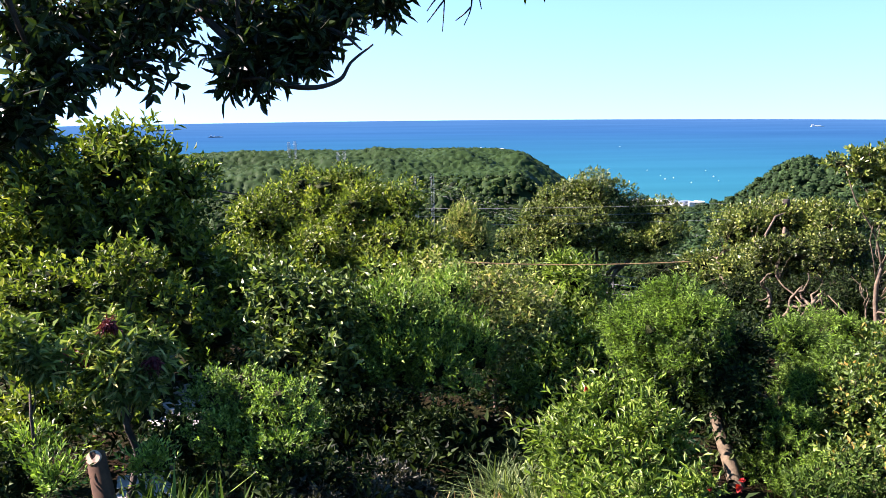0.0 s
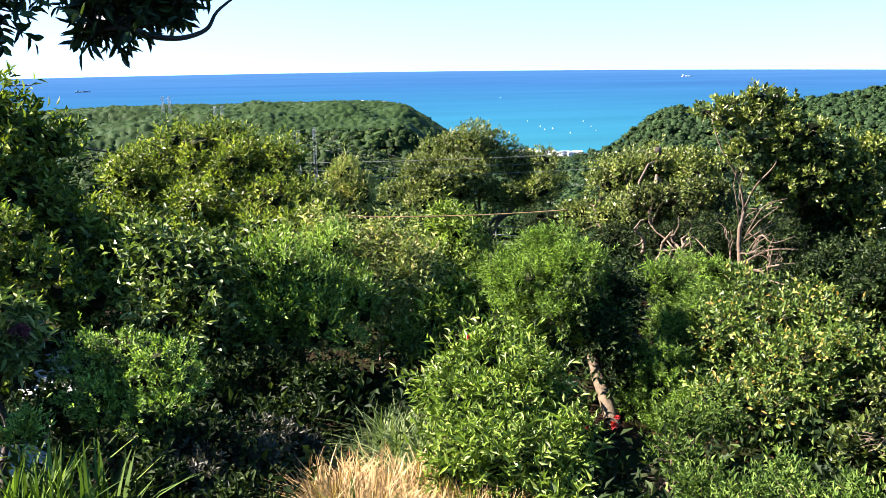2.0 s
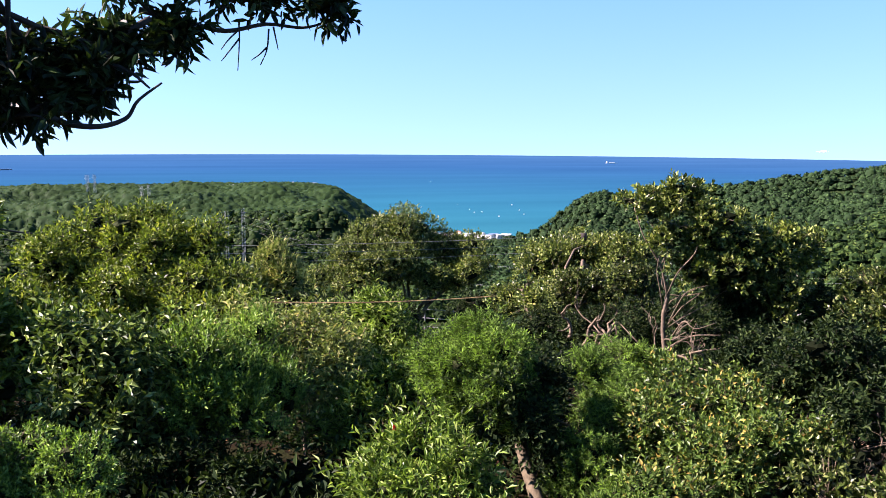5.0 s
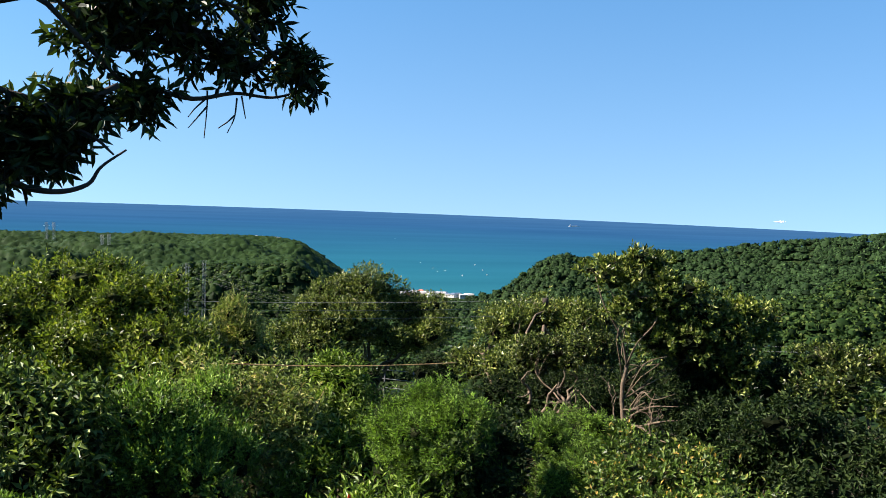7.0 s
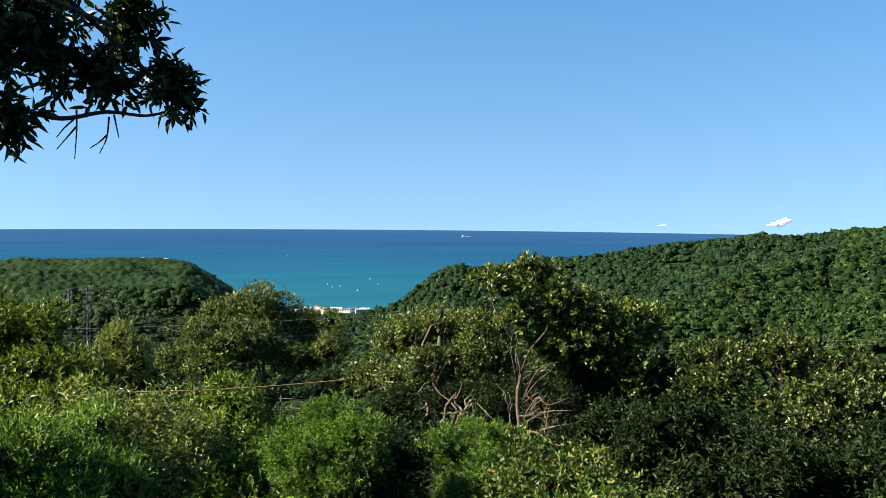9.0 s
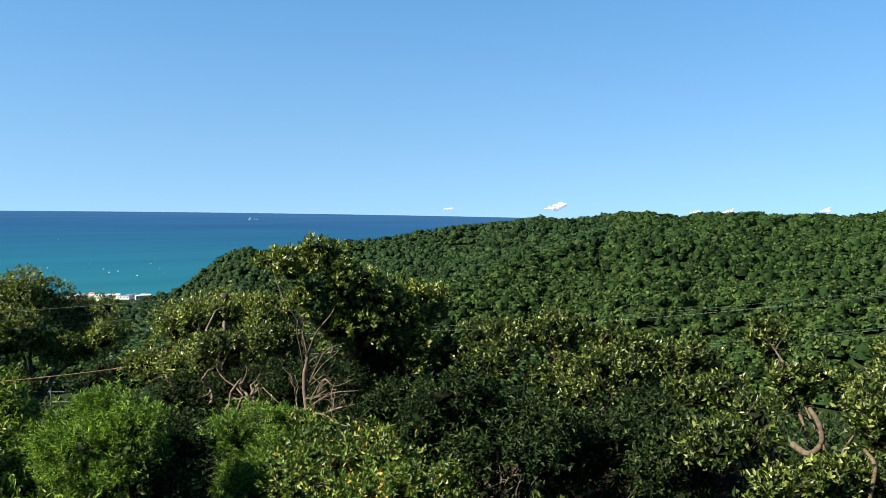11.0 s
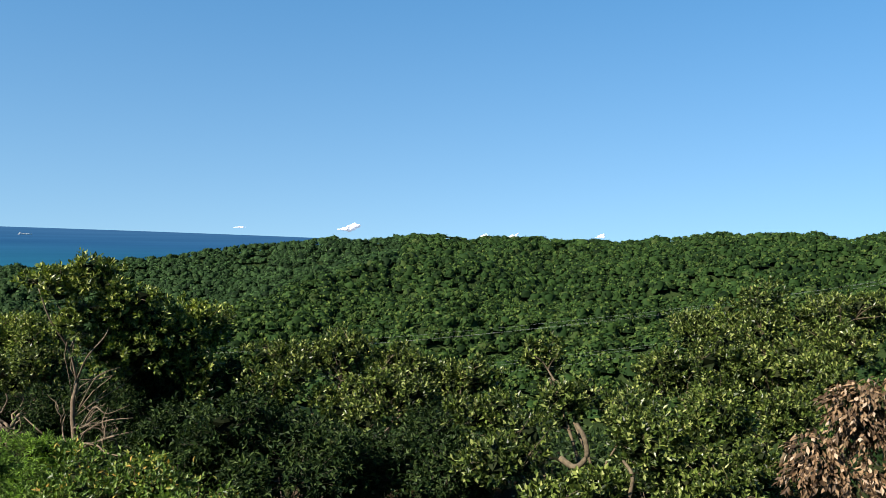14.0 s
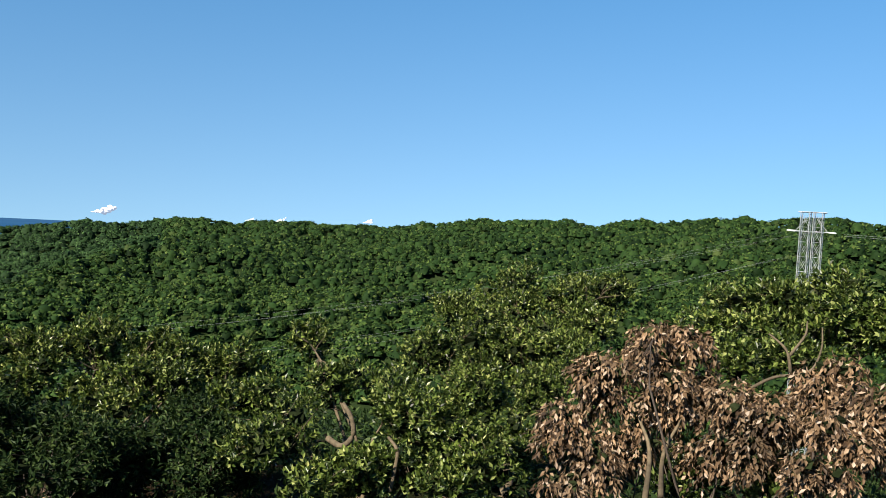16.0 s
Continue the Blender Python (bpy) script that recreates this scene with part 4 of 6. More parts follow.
def hull_mesh(x, y, z, length, beam, height, turn):
    s = np.linspace(-1, 1, 9)
    w = np.clip(1 - np.abs(s) ** 3.5, 0.06, 1) * beam / 2
    ring = []
    for lvl, k in ((0.0, 0.7), (1.0, 1.0)):
        ring.append(np.concatenate([np.stack([s * length / 2, w * k, np.full(9, z + lvl * height)], -1), np.stack([s[::-1] * length / 2, -w[::-1] * k, np.full(9, z + lvl * height)], -1)]))
    v = np.concatenate(ring)
    c, sn = math.cos(turn), math.sin(turn)
    v[:, :2] = np.stack([x + v[:, 0] * c - v[:, 1] * sn, y + v[:, 0] * sn + v[:, 1] * c], -1)
    f = [(i, (i + 1) % 18, 18 + (i + 1) % 18, 18 + i) for i in range(18)] + [(18 + i, 18 + i + 1, 18 + 16 - i, 18 + 17 - i) for i in range(8)]
    return v, np.array(f)


def ship(name, az, r, length, label, hull_mat, house_mat, tall):
    x, y = bearing_spot(az, r)
    root = thing(name, (x, y, -150), label, "ship")
    turn = radians(-az + 8)
    v, f = hull_mesh(x, y, -150.6, length, length * 0.16, length * 0.055 + 0.6, turn)
    part("hull", v, f, hull_mat, root)
    c, s = math.cos(turn), math.sin(turn)
    for off, sx, h in ((-0.34, 0.12, tall), (0.05, 0.5, tall * 0.35)):
        v, f = box_mesh(x + off * length * c, y + off * length * s, -150 + length * 0.05, length * sx, length * 0.11, length * h, turn)
        part("superstructure" if off < 0 else "cargo", v, f, house_mat, root)


ship("cargo_ship", 22.6, 3950, 52, "pale cargo ship far out at sea", WHITEPAINT, WHITEPAINT, 0.13)
ship("cargo_ship", -17.5, 3990, 104, "dark loaded cargo ship far out at sea", HULL, HULL, 0.07)
ship("cargo_ship", -14.1, 3300, 50, "grey cargo ship far out at sea", HULL, HULL, 0.08)
for az, r, size in ((11.2, 2500, 4), (12.9, 1750, 3), (13.7, 1640, 2.4), (14.0, 1580, 2.4), (14.5, 1600, 2.4), (15.6, 1520, 2.4), (16.4, 1750, 2.6), (16.9, 1640, 2.6), (17.2, 1560, 2.4), (10.6, 1680, 2.4)):
    x, y = bearing_spot(az, r)
    root = thing("boat", (x, y, -150), "small white boat on the bay", "boat", "boats on the bay")
    v, f = hull_mesh(x, y, -150.2, size, size * 0.34, 1.1, radians(20 * az))
    part("hull", v, f, WHITEPAINT, root)
    v, f = box_mesh(x, y, -149.1, size * 0.35, size * 0.2, 1.0, radians(20 * az))
    part("cabin", v, f, WHITEPAINT, root)


# ---- clouds low over the sea ----
def cloud(az, el, wide, high, seed):
    r = 4880.0
    x, y = bearing_spot(az, r)
    z = r * math.tan(radians(el))
    rng = np.random.default_rng(seed)
    bm = bmesh.new()
    a = radians(az)
    for k in range(34):
        u = rng.uniform(-1, 1)
        size = high * rng.uniform(0.16, 0.34) * (1.15 - abs(u) * 0.7)
        size *= 0.45 + 0.4 * (u + 1)
        lift_ = rng.random() * (0.5 + 0.5 * u) ** 1.4 * high * 0.95
        m = Matrix.Translation((u * wide * math.cos(a), -u * wide * math.sin(a), lift_)) @ Matrix.Diagonal((size * 1.5, size * 0.6, size * 0.8, 1))
        bmesh.ops.create_icosphere(bm, subdivisions=2, radius=1.0, matrix=m)
    for vert in bm.verts:
        n = noise.noise(vert.co * 0.05) + 0.6 * noise.noise(vert.co * 0.17)
        vert.co += vert.co.normalized() * n * high * 0.12
    me = bpy.data.meshes.new("cloud")
    bm.to_mesh(me)
    bm.free()
    for p in me.polygons:
        p.use_smooth = True
    me.materials.append(CLOUD)
    ob = new("cloud", me)
    ob.location = (x, y, z)
    tagged(ob, "small white cloud low over the horizon", "cloud", kind="structure")


cloud(41.6, -1.15, 58, 52, 1)
cloud(34.8, -1.3, 34, 14, 2)
cloud(50.2, -1.2, 26, 22, 3)
cloud(52.1, -1.15, 30, 26, 4)
cloud(57.6, -0.9, 24, 26, 5)

# ---- the garden's trees and bushes ----
overhanging_tree = plant("overhanging_tree", "dark-leaved evergreen tree with boughs hanging over the view", "tree", (-3.18, 1.69), "overhang", [
    (-1.17, 3.84, 0.27, 0.36, 0.24, 0.13),
    (-0.79, 3.83, 0.17, 0.23, 0.18, 0.13),
    (-0.56, 3.86, 0.29, 0.17, 0.12, 0.07),
    (-0.89, 3.62, 0.02, 0.16, 0.13, 0.09),
    (-1.32, 3.49, 0.09, 0.18, 0.13, 0.10),
    (-1.58, 3.28, 0.19, 0.15, 0.13, 0.10),
    (-1.49, 3.22, -0.02, 0.08, 0.08, 0.07),
    (-1.57, 3.09, -0.16, 0.07, 0.07, 0.07),
    (-0.27, 4.18, 0.74, 0.23, 0.18, 0.14),
    (-0.02, 4.21, 0.59, 0.21, 0.16, 0.11),
    (0.14, 4.27, 0.81, 0.10, 0.11, 0.12),
    (0.33, 4.30, 0.54, 0.08, 0.08, 0.06),
    (-0.34, 4.02, 0.36, 0.07, 0.05, 0.03),
    (-1.55, 3.61, 0.25, 0.25, 0.18, 0.10),
    (-0.48, 4.09, 0.60, 0.18, 0.14, 0.11),
    (-0.55, 4.15, 0.77, 0.18, 0.14, 0.11),
    (-0.70, 3.89, 0.12, 0.13, 0.10, 0.08)], seed=100, trunk=0.09, coarse=False, lean=(-2.19, 2.81, 1.59), density=0.21, twig_share=0.8, wander=0.12)
plant("broadleaf_tree", "yellow-green broadleaf tree with dark shaded foliage inside", "tree", (-3.58, 9.86), "broad", [
    (-4.65, 9.96, -1.04, 0.83, 0.76, 0.70),
    (-4.01, 10.44, -1.10, 0.85, 0.81, 0.78),
    (-3.35, 10.65, -1.26, 0.42, 0.50, 0.57),
    (-4.34, 9.55, -1.80, 0.87, 0.74, 0.60),
    (-3.60, 10.06, -1.84, 0.75, 0.72, 0.68),
    (-3.09, 10.22, -2.34, 0.55, 0.69, 0.83),
    (-3.75, 9.60, -2.65, 0.94, 0.74, 0.54),
    (-4.33, 9.00, -2.29, 0.58, 0.55, 0.52)], seed=101, trunk=0.1, density=0.8)
plant("mango_sapling", "young mango tree with drooping leaves and purple shoots", "tree", (-2.23, 5.69), "mango", [
    (-2.53, 6.00, -1.87, 0.21, 0.19, 0.17),
    (-2.27, 6.05, -1.81, 0.21, 0.19, 0.16),
    (-2.31, 5.90, -2.01, 0.26, 0.21, 0.16),
    (-2.12, 6.00, -1.92, 0.13, 0.14, 0.15),
    (-2.46, 6.10, -1.74, 0.17, 0.15, 0.12)], seed=102, trunk=0.028, density=0.5, fork=0.75, coarse=False, bark=DARKBARK, extra=[("young", [(-2.54, 5.85, -1.83, 0.02, 0.03, 0.03), (-2.34, 5.85, -1.56, 0.02, 0.02, 0.03), (-2.06, 5.85, -1.82, 0.02, 0.02, 0.03), (-2.63, 5.85, -1.76, 0.02, 0.03, 0.03), (-2.21, 5.85, -1.96, 0.02, 0.02, 0.03)])])
plant("mango_sapling", "thin young mango tree with yellowing leaves", "tree", (-2.79, 5.40), "mango", [
    (-2.79, 5.50, -1.64, 0.17, 0.14, 0.10),
    (-2.67, 5.50, -1.76, 0.12, 0.11, 0.10)], seed=103, trunk=0.012, density=0.3, fork=0.85, bark=DARKBARK)
plant("shrub", "tall leafy shrub with pale shoots at its top", "shrub", (-2.77, 7.52), "yellow", [
    (-2.90, 7.85, -1.70, 0.38, 0.32, 0.27),
    (-2.65, 7.96, -2.05, 0.33, 0.33, 0.33),
    (-3.62, 7.87, -1.80, 0.50, 0.39, 0.28),
    (-3.11, 6.97, -2.55, 0.61, 0.43, 0.25),
    (-3.30, 6.66, -2.53, 0.35, 0.35, 0.35)], seed=104, trunk=0.03, density=0.45)
plant("round_bush", "small round bush with bright green leaves", "bush", (-1.57, 5.86), "round", [
    (-1.63, 6.05, -2.21, 0.28, 0.25, 0.22),
    (-1.65, 5.85, -2.40, 0.23, 0.21, 0.18)], seed=105, trunk=0.025, group="round bushes")
plant("round_bush", "small round bush with bright green leaves", "bush", (-1.18, 5.73), "round", [
    (-1.19, 5.90, -2.28, 0.26, 0.23, 0.20),
    (-1.22, 5.71, -2.47, 0.22, 0.19, 0.16)], seed=106, trunk=0.025, group="round bushes")
plant("shrub", "tall dark shrub with long glossy leaves", "shrub", (-0.73, 7.57), "glossy", [
    (-1.47, 8.04, -2.08, 0.29, 0.33, 0.37),
    (-1.11, 8.06, -2.19, 0.42, 0.42, 0.42),
    (-0.86, 8.21, -2.13, 0.24, 0.30, 0.35),
    (-1.25, 7.81, -2.60, 0.47, 0.42, 0.37),
    (-0.80, 7.97, -2.61, 0.32, 0.35, 0.37)], seed=107, trunk=0.04, density=1.0)
plant("shrub", "bright green upright shrub", "shrub", (-0.45, 8.15), "bright", [
    (-0.56, 8.00, -2.08, 0.29, 0.30, 0.31),
    (-0.20, 7.90, -2.33, 0.31, 0.30, 0.29),
    (-0.63, 7.80, -2.43, 0.31, 0.28, 0.26),
    (0.01, 8.30, -2.08, 0.22, 0.23, 0.24),
    (0.20, 8.00, -2.44, 0.21, 0.24, 0.26)], seed=108, trunk=0.03)
plant("broadleaf_tree", "yellow-green tree with a loose pointed crown", "tree", (-2.39, 13.21), "yellow", [
    (-2.11, 14.24, -1.87, 0.69, 0.62, 0.55),
    (-2.73, 13.58, -2.22, 0.62, 0.58, 0.53),
    (-1.98, 13.16, -2.41, 0.77, 0.68, 0.60),
    (-2.96, 12.91, -2.78, 0.60, 0.60, 0.60),
    (-2.07, 12.52, -2.96, 0.74, 0.62, 0.49),
    (-1.58, 14.45, -1.53, 0.32, 0.30, 0.28)], seed=109, trunk=0.08)
plant("broadleaf_tree", "yellow-green tree with a loose pointed crown", "tree", (-0.87, 12.41), "yellow", [
    (-1.27, 13.43, -1.86, 0.60, 0.52, 0.43),
    (-0.58, 13.26, -1.93, 0.47, 0.47, 0.47),
    (-0.86, 12.77, -2.36, 0.74, 0.62, 0.49),
    (-1.15, 12.26, -2.74, 0.64, 0.56, 0.48),
    (-0.28, 12.66, -2.51, 0.41, 0.45, 0.49)], seed=110, trunk=0.07)
plant("thin_shrub", "sparse half-dry shrub with bare twigs", "shrub", (0.43, 8.18), "dryshrub", [
    (-0.04, 8.92, -2.20, 0.44, 0.42, 0.41),
    (0.39, 9.02, -2.15, 0.35, 0.31, 0.26),
    (0.50, 8.50, -2.54, 0.39, 0.39, 0.39),
    (0.80, 8.63, -2.37, 0.28, 0.37, 0.46),
    (0.07, 8.65, -2.43, 0.34, 0.31, 0.28)], seed=111, trunk=0.022, fork=0.35)
plant("shrub", "slender shrub with pale broad leaves", "shrub", (1.32, 9.20), "lance", [
    (1.22, 9.68, -2.09, 0.28, 0.27, 0.25),
    (1.39, 9.47, -2.44, 0.34, 0.39, 0.44),
    (1.04, 9.25, -2.68, 0.34, 0.38, 0.43),
    (1.50, 9.06, -2.73, 0.24, 0.33, 0.42)], seed=112, trunk=0.022)
plant("conifer", "small feathery conifer with browning top", "tree", (0.25, 17.64), "conifer", [
    (0.26, 17.76, -2.77, 0.36, 0.41, 0.46),
    (0.57, 17.72, -2.95, 0.30, 0.40, 0.51),
    (0.01, 17.50, -3.10, 0.34, 0.39, 0.45)], seed=113, trunk=0.05)
plant("round_tree", "round-crowned evergreen tree with a dark hollow beneath", "tree", (4.33, 23.98), "far", [
    (3.95, 24.45, -3.14, 1.26, 0.98, 0.70),
    (2.87, 24.15, -3.51, 1.03, 0.92, 0.81),
    (5.22, 24.15, -3.57, 1.18, 0.91, 0.63),
    (2.40, 23.70, -4.10, 0.92, 0.76, 0.61),
    (5.87, 23.54, -3.83, 0.72, 0.64, 0.56),
    (3.83, 23.96, -3.85, 1.55, 1.13, 0.70),
    (4.98, 23.49, -4.16, 0.93, 0.69, 0.46)], seed=114, trunk=0.16, fork=0.4)
plant("flat_topped_tree", "wind-shaped evergreen tree with a flat pale green crown", "tree", (5.73, 15.47), "far", [
    (6.26, 18.71, -3.04, 1.01, 0.78, 0.56),
    (7.19, 18.41, -2.80, 1.07, 0.79, 0.51),
    (7.46, 17.19, -2.90, 0.78, 0.68, 0.58),
    (5.35, 17.91, -3.72, 0.62, 0.55, 0.42),
    (6.31, 18.00, -2.78, 0.73, 0.52, 0.32),
    (7.05, 18.00, -2.65, 0.76, 0.54, 0.32),
    (7.62, 17.60, -2.65, 0.67, 0.51, 0.34),
    (5.81, 16.67, -3.35, 1.02, 0.74, 0.46),
    (6.65, 16.37, -3.24, 0.80, 0.63, 0.46)], seed=115, trunk=0.11, bark=PALEBARK, wander=0.2, fork=0.3)
flat_topped_tree = plant("flat_topped_tree", "wind-shaped evergreen tree with twisted pale trunks", "tree", (5.29, 12.99), "laurel", [
    (5.72, 14.11, -2.71, 0.69, 0.52, 0.35),
    (6.04, 13.44, -2.62, 0.47, 0.45, 0.43),
    (5.27, 14.25, -2.90, 0.49, 0.39, 0.29)], seed=116, trunk=0.06, bark=PALEBARK, wander=0.26, fork=0.3)
windswept_tree = plant("windswept_tree", "windswept evergreen tree with a pale forked trunk", "tree", (4.74, 9.48), "whorl", [
    (4.57, 9.81, -0.88, 0.41, 0.31, 0.21),
    (4.86, 9.67, -0.83, 0.41, 0.32, 0.22),
    (5.11, 9.51, -1.12, 0.48, 0.40, 0.31),
    (4.75, 9.57, -1.27, 0.31, 0.25, 0.19),
    (5.66, 9.51, -1.40, 0.53, 0.50, 0.46),
    (5.39, 9.37, -1.77, 0.56, 0.47, 0.38),
    (6.00, 9.32, -1.96, 0.36, 0.50, 0.64),
    (5.18, 9.53, -1.58, 0.38, 0.33, 0.28),
    (6.19, 9.41, -1.45, 0.32, 0.38, 0.43)], seed=117, trunk=0.032, bark=PALEBARK, wander=0.12, fork=0.5, lean=(4.75, 9.68, -1.97), limb=0.22)
plant("broadleaf_tree", "dark evergreen tree with whorled leaves and thin pale stems", "tree", (6.70, 7.62), "laurel", [
    (6.84, 8.47, -1.87, 0.63, 0.47, 0.31),
    (7.37, 8.04, -1.81, 0.59, 0.45, 0.31),
    (7.66, 7.45, -1.88, 0.48, 0.39, 0.31),
    (6.47, 8.42, -2.20, 0.31, 0.31, 0.31),
    (7.14, 7.87, -2.18, 0.55, 0.39, 0.23),
    (8.17, 7.17, -2.02, 0.42, 0.35, 0.28)], seed=118, trunk=0.05, bark=PALEBARK, wander=0.16)
dome_tree = plant("dome_tree", "feathery bright green tree with a rounded top and bare trunk", "tree", (2.22, 6.44), "feathery", [
    (1.91, 7.61, -1.92, 0.42, 0.31, 0.20),
    (2.12, 7.32, -2.00, 0.26, 0.25, 0.25),
    (1.61, 7.70, -2.23, 0.27, 0.29, 0.31),
    (1.84, 7.24, -2.16, 0.39, 0.35, 0.30),
    (1.63, 7.44, -2.40, 0.20, 0.23, 0.25),
    (2.97, 7.81, -2.32, 0.34, 0.26, 0.18),
    (3.15, 7.73, -3.03, 0.28, 0.39, 0.51),
    (1.92, 6.99, -2.20, 0.24, 0.20, 0.15),
    (2.12, 7.24, -2.26, 0.20, 0.20, 0.20),
    (1.95, 7.46, -2.02, 0.35, 0.30, 0.25),
    (2.04, 7.20, -2.23, 0.27, 0.27, 0.27),
    (2.18, 7.10, -2.52, 0.21, 0.22, 0.24)], seed=119, trunk=0.057, fork=0.5, lean=(2.15, 7.35, -2.40), bark=BARK, wander=0.04)
# Shadow under the dome tree, put in as a separate dark-leaved shrub.
plant("shrub", "dark shaded fine-leaved growth round the leaning trunk", "shrub", (2.26, 7.00), "dark", [
    (2.07, 7.00, -2.27, 0.23, 0.23, 0.23),
    (2.23, 6.90, -2.48, 0.18, 0.21, 0.24),
    (2.48, 7.20, -2.29, 0.20, 0.23, 0.25),
    (2.37, 6.80, -2.73, 0.14, 0.17, 0.19)], seed=163, trunk=0.02)
flowering_bush = plant("flowering_bush", "large bush of narrow light green leaves with a red flower", "bush", (0.92, 5.17), "lance", [
    (1.20, 6.41, -2.50, 0.38, 0.31, 0.24),
    (0.85, 6.20, -2.64, 0.30, 0.30, 0.30),
    (1.40, 6.10, -2.62, 0.30, 0.32, 0.34),
    (0.97, 5.71, -2.72, 0.44, 0.38, 0.32),
    (0.69, 5.26, -2.81, 0.27, 0.28, 0.30),
    (1.06, 5.06, -2.84, 0.34, 0.34, 0.34),
    (1.25, 4.64, -2.88, 0.28, 0.25, 0.21),
    (1.47, 5.35, -2.75, 0.16, 0.20, 0.24)], seed=120, trunk=0.04, density=0.95)
plant("gold_tipped_bush", "yellow-green bush with golden young leaves", "bush", (3.31, 6.07), "gold", [
    (3.65, 7.16, -2.35, 0.37, 0.30, 0.22),
    (3.95, 6.74, -2.41, 0.41, 0.34, 0.26),
    (3.24, 6.80, -2.62, 0.33, 0.32, 0.30),
    (3.47, 6.32, -2.64, 0.49, 0.39, 0.29),
    (3.95, 6.18, -2.59, 0.37, 0.32, 0.27),
    (4.33, 6.06, -2.54, 0.25, 0.24, 0.22),
    (3.06, 5.98, -2.81, 0.42, 0.32, 0.23),
    (3.54, 5.96, -2.81, 0.38, 0.31, 0.24)], seed=121, trunk=0.04)
# Dark leaf colour stands in for the shadow right of the windswept tree.
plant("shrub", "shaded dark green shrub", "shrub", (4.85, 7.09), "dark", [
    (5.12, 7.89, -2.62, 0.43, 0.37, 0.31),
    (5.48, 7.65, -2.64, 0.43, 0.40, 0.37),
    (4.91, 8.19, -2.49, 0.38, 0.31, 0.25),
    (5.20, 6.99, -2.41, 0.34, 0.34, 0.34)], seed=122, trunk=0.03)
plant("low_shrub", "low shrub of small light green leaves", "shrub", (1.85, 4.02), "herb", [
    (1.98, 4.41, -2.61, 0.21, 0.18, 0.16),
    (2.09, 4.11, -2.61, 0.27, 0.22, 0.17),
    (2.17, 5.11, -2.73, 0.24, 0.18, 0.12),
    (2.38, 5.71, -2.80, 0.21, 0.17, 0.13),
    (2.64, 5.69, -2.83, 0.26, 0.20, 0.15)], seed=123, trunk=0.015)
plant("low_shrub", "low glossy shrub with dark leaves and red buds", "shrub", (1.91, 3.66), "dark", [
    (1.95, 3.82, -2.57, 0.25, 0.21, 0.16),
    (1.71, 3.78, -2.61, 0.19, 0.15, 0.12)], seed=124, trunk=0.015)
plant("low_shrub", "low shrub of small light green leaves", "shrub", (2.52, 3.77), "herb", [
    (2.52, 4.12, -2.61, 0.28, 0.22, 0.16),
    (2.80, 3.96, -2.57, 0.28, 0.23, 0.17),
    (2.47, 3.75, -2.61, 0.36, 0.26, 0.16),
    (2.87, 3.66, -2.52, 0.27, 0.23, 0.20),
    (2.60, 4.67, -2.70, 0.23, 0.17, 0.11)], seed=125, trunk=0.015)
plant("shrub", "shrub with large pale glossy leaves", "shrub", (3.07, 3.60), "laurel", [
    (3.19, 3.85, -2.25, 0.17, 0.23, 0.28),
    (3.17, 3.62, -2.41, 0.24, 0.26, 0.27),
    (3.42, 3.85, -2.15, 0.21, 0.25, 0.28)], seed=126, trunk=0.02)
plant("dry_bush", "dry brown bush of bare twigs", "bush", (4.78, 5.98), "dead", [
    (4.72, 6.16, -2.57, 0.13, 0.16, 0.18),
    (4.80, 5.95, -2.60, 0.13, 0.17, 0.20),
    (4.56, 5.81, -2.72, 0.20, 0.16, 0.13),
    (5.01, 6.10, -2.48, 0.12, 0.16, 0.21),
    (3.49, 4.94, -2.59, 0.23, 0.16, 0.09)], seed=127, trunk=0.008, density=0.4, twig_share=1.0, bark=TWIGBARK, leafless=True)
plant("dry_bush", "dry fallen brown twigs beside the bare trunk", "bush", (2.01, 5.00), "dead", [
    (2.01, 5.00, -2.78, 0.15, 0.14, 0.13),
    (2.23, 5.30, -2.78, 0.14, 0.12, 0.09),
    (1.80, 4.80, -2.89, 0.11, 0.10, 0.08)], seed=160, trunk=0.006, density=0.5, twig_share=1.0, bark=TWIGBARK, leafless=True)
plant("dry_bush", "dry brown twigs tangled among green shrubs", "bush", (3.74, 5.20), "dead", [
    (3.59, 5.20, -2.74, 0.20, 0.15, 0.10),
    (3.91, 5.20, -2.76, 0.22, 0.17, 0.11),
    (4.36, 5.60, -2.56, 0.19, 0.19, 0.19)], seed=161, trunk=0.006, density=0.7, twig_share=1.0, bark=TWIGBARK, leafless=True)
plant("laurel_tree", "glossy laurel tree with a broad top and pale new leaves", "tree", (8.97, 3.77), "laurel", [
    (11.97, 5.03, -1.08, 0.70, 0.53, 0.37),
    (11.23, 5.37, -1.46, 0.55, 0.47, 0.39),
    (12.30, 4.20, -1.10, 0.62, 0.49, 0.37),
    (12.50, 3.60, -0.97, 0.37, 0.33, 0.29),
    (10.48, 4.50, -1.67, 0.80, 0.62, 0.44),
    (9.65, 5.03, -1.79, 0.42, 0.38, 0.35),
    (9.71, 3.56, -2.00, 0.46, 0.43, 0.40),
    (8.66, 3.51, -2.31, 0.42, 0.39, 0.36),
    (10.64, 3.87, -1.61, 0.50, 0.43, 0.36),
    (11.39, 3.62, -1.44, 0.68, 0.53, 0.38),
    (11.49, 4.55, -1.40, 0.71, 0.55, 0.39),
    (9.44, 4.23, -1.92, 0.46, 0.40, 0.33),
    (10.33, 3.45, -1.80, 0.42, 0.42, 0.42)], seed=128, trunk=0.07)
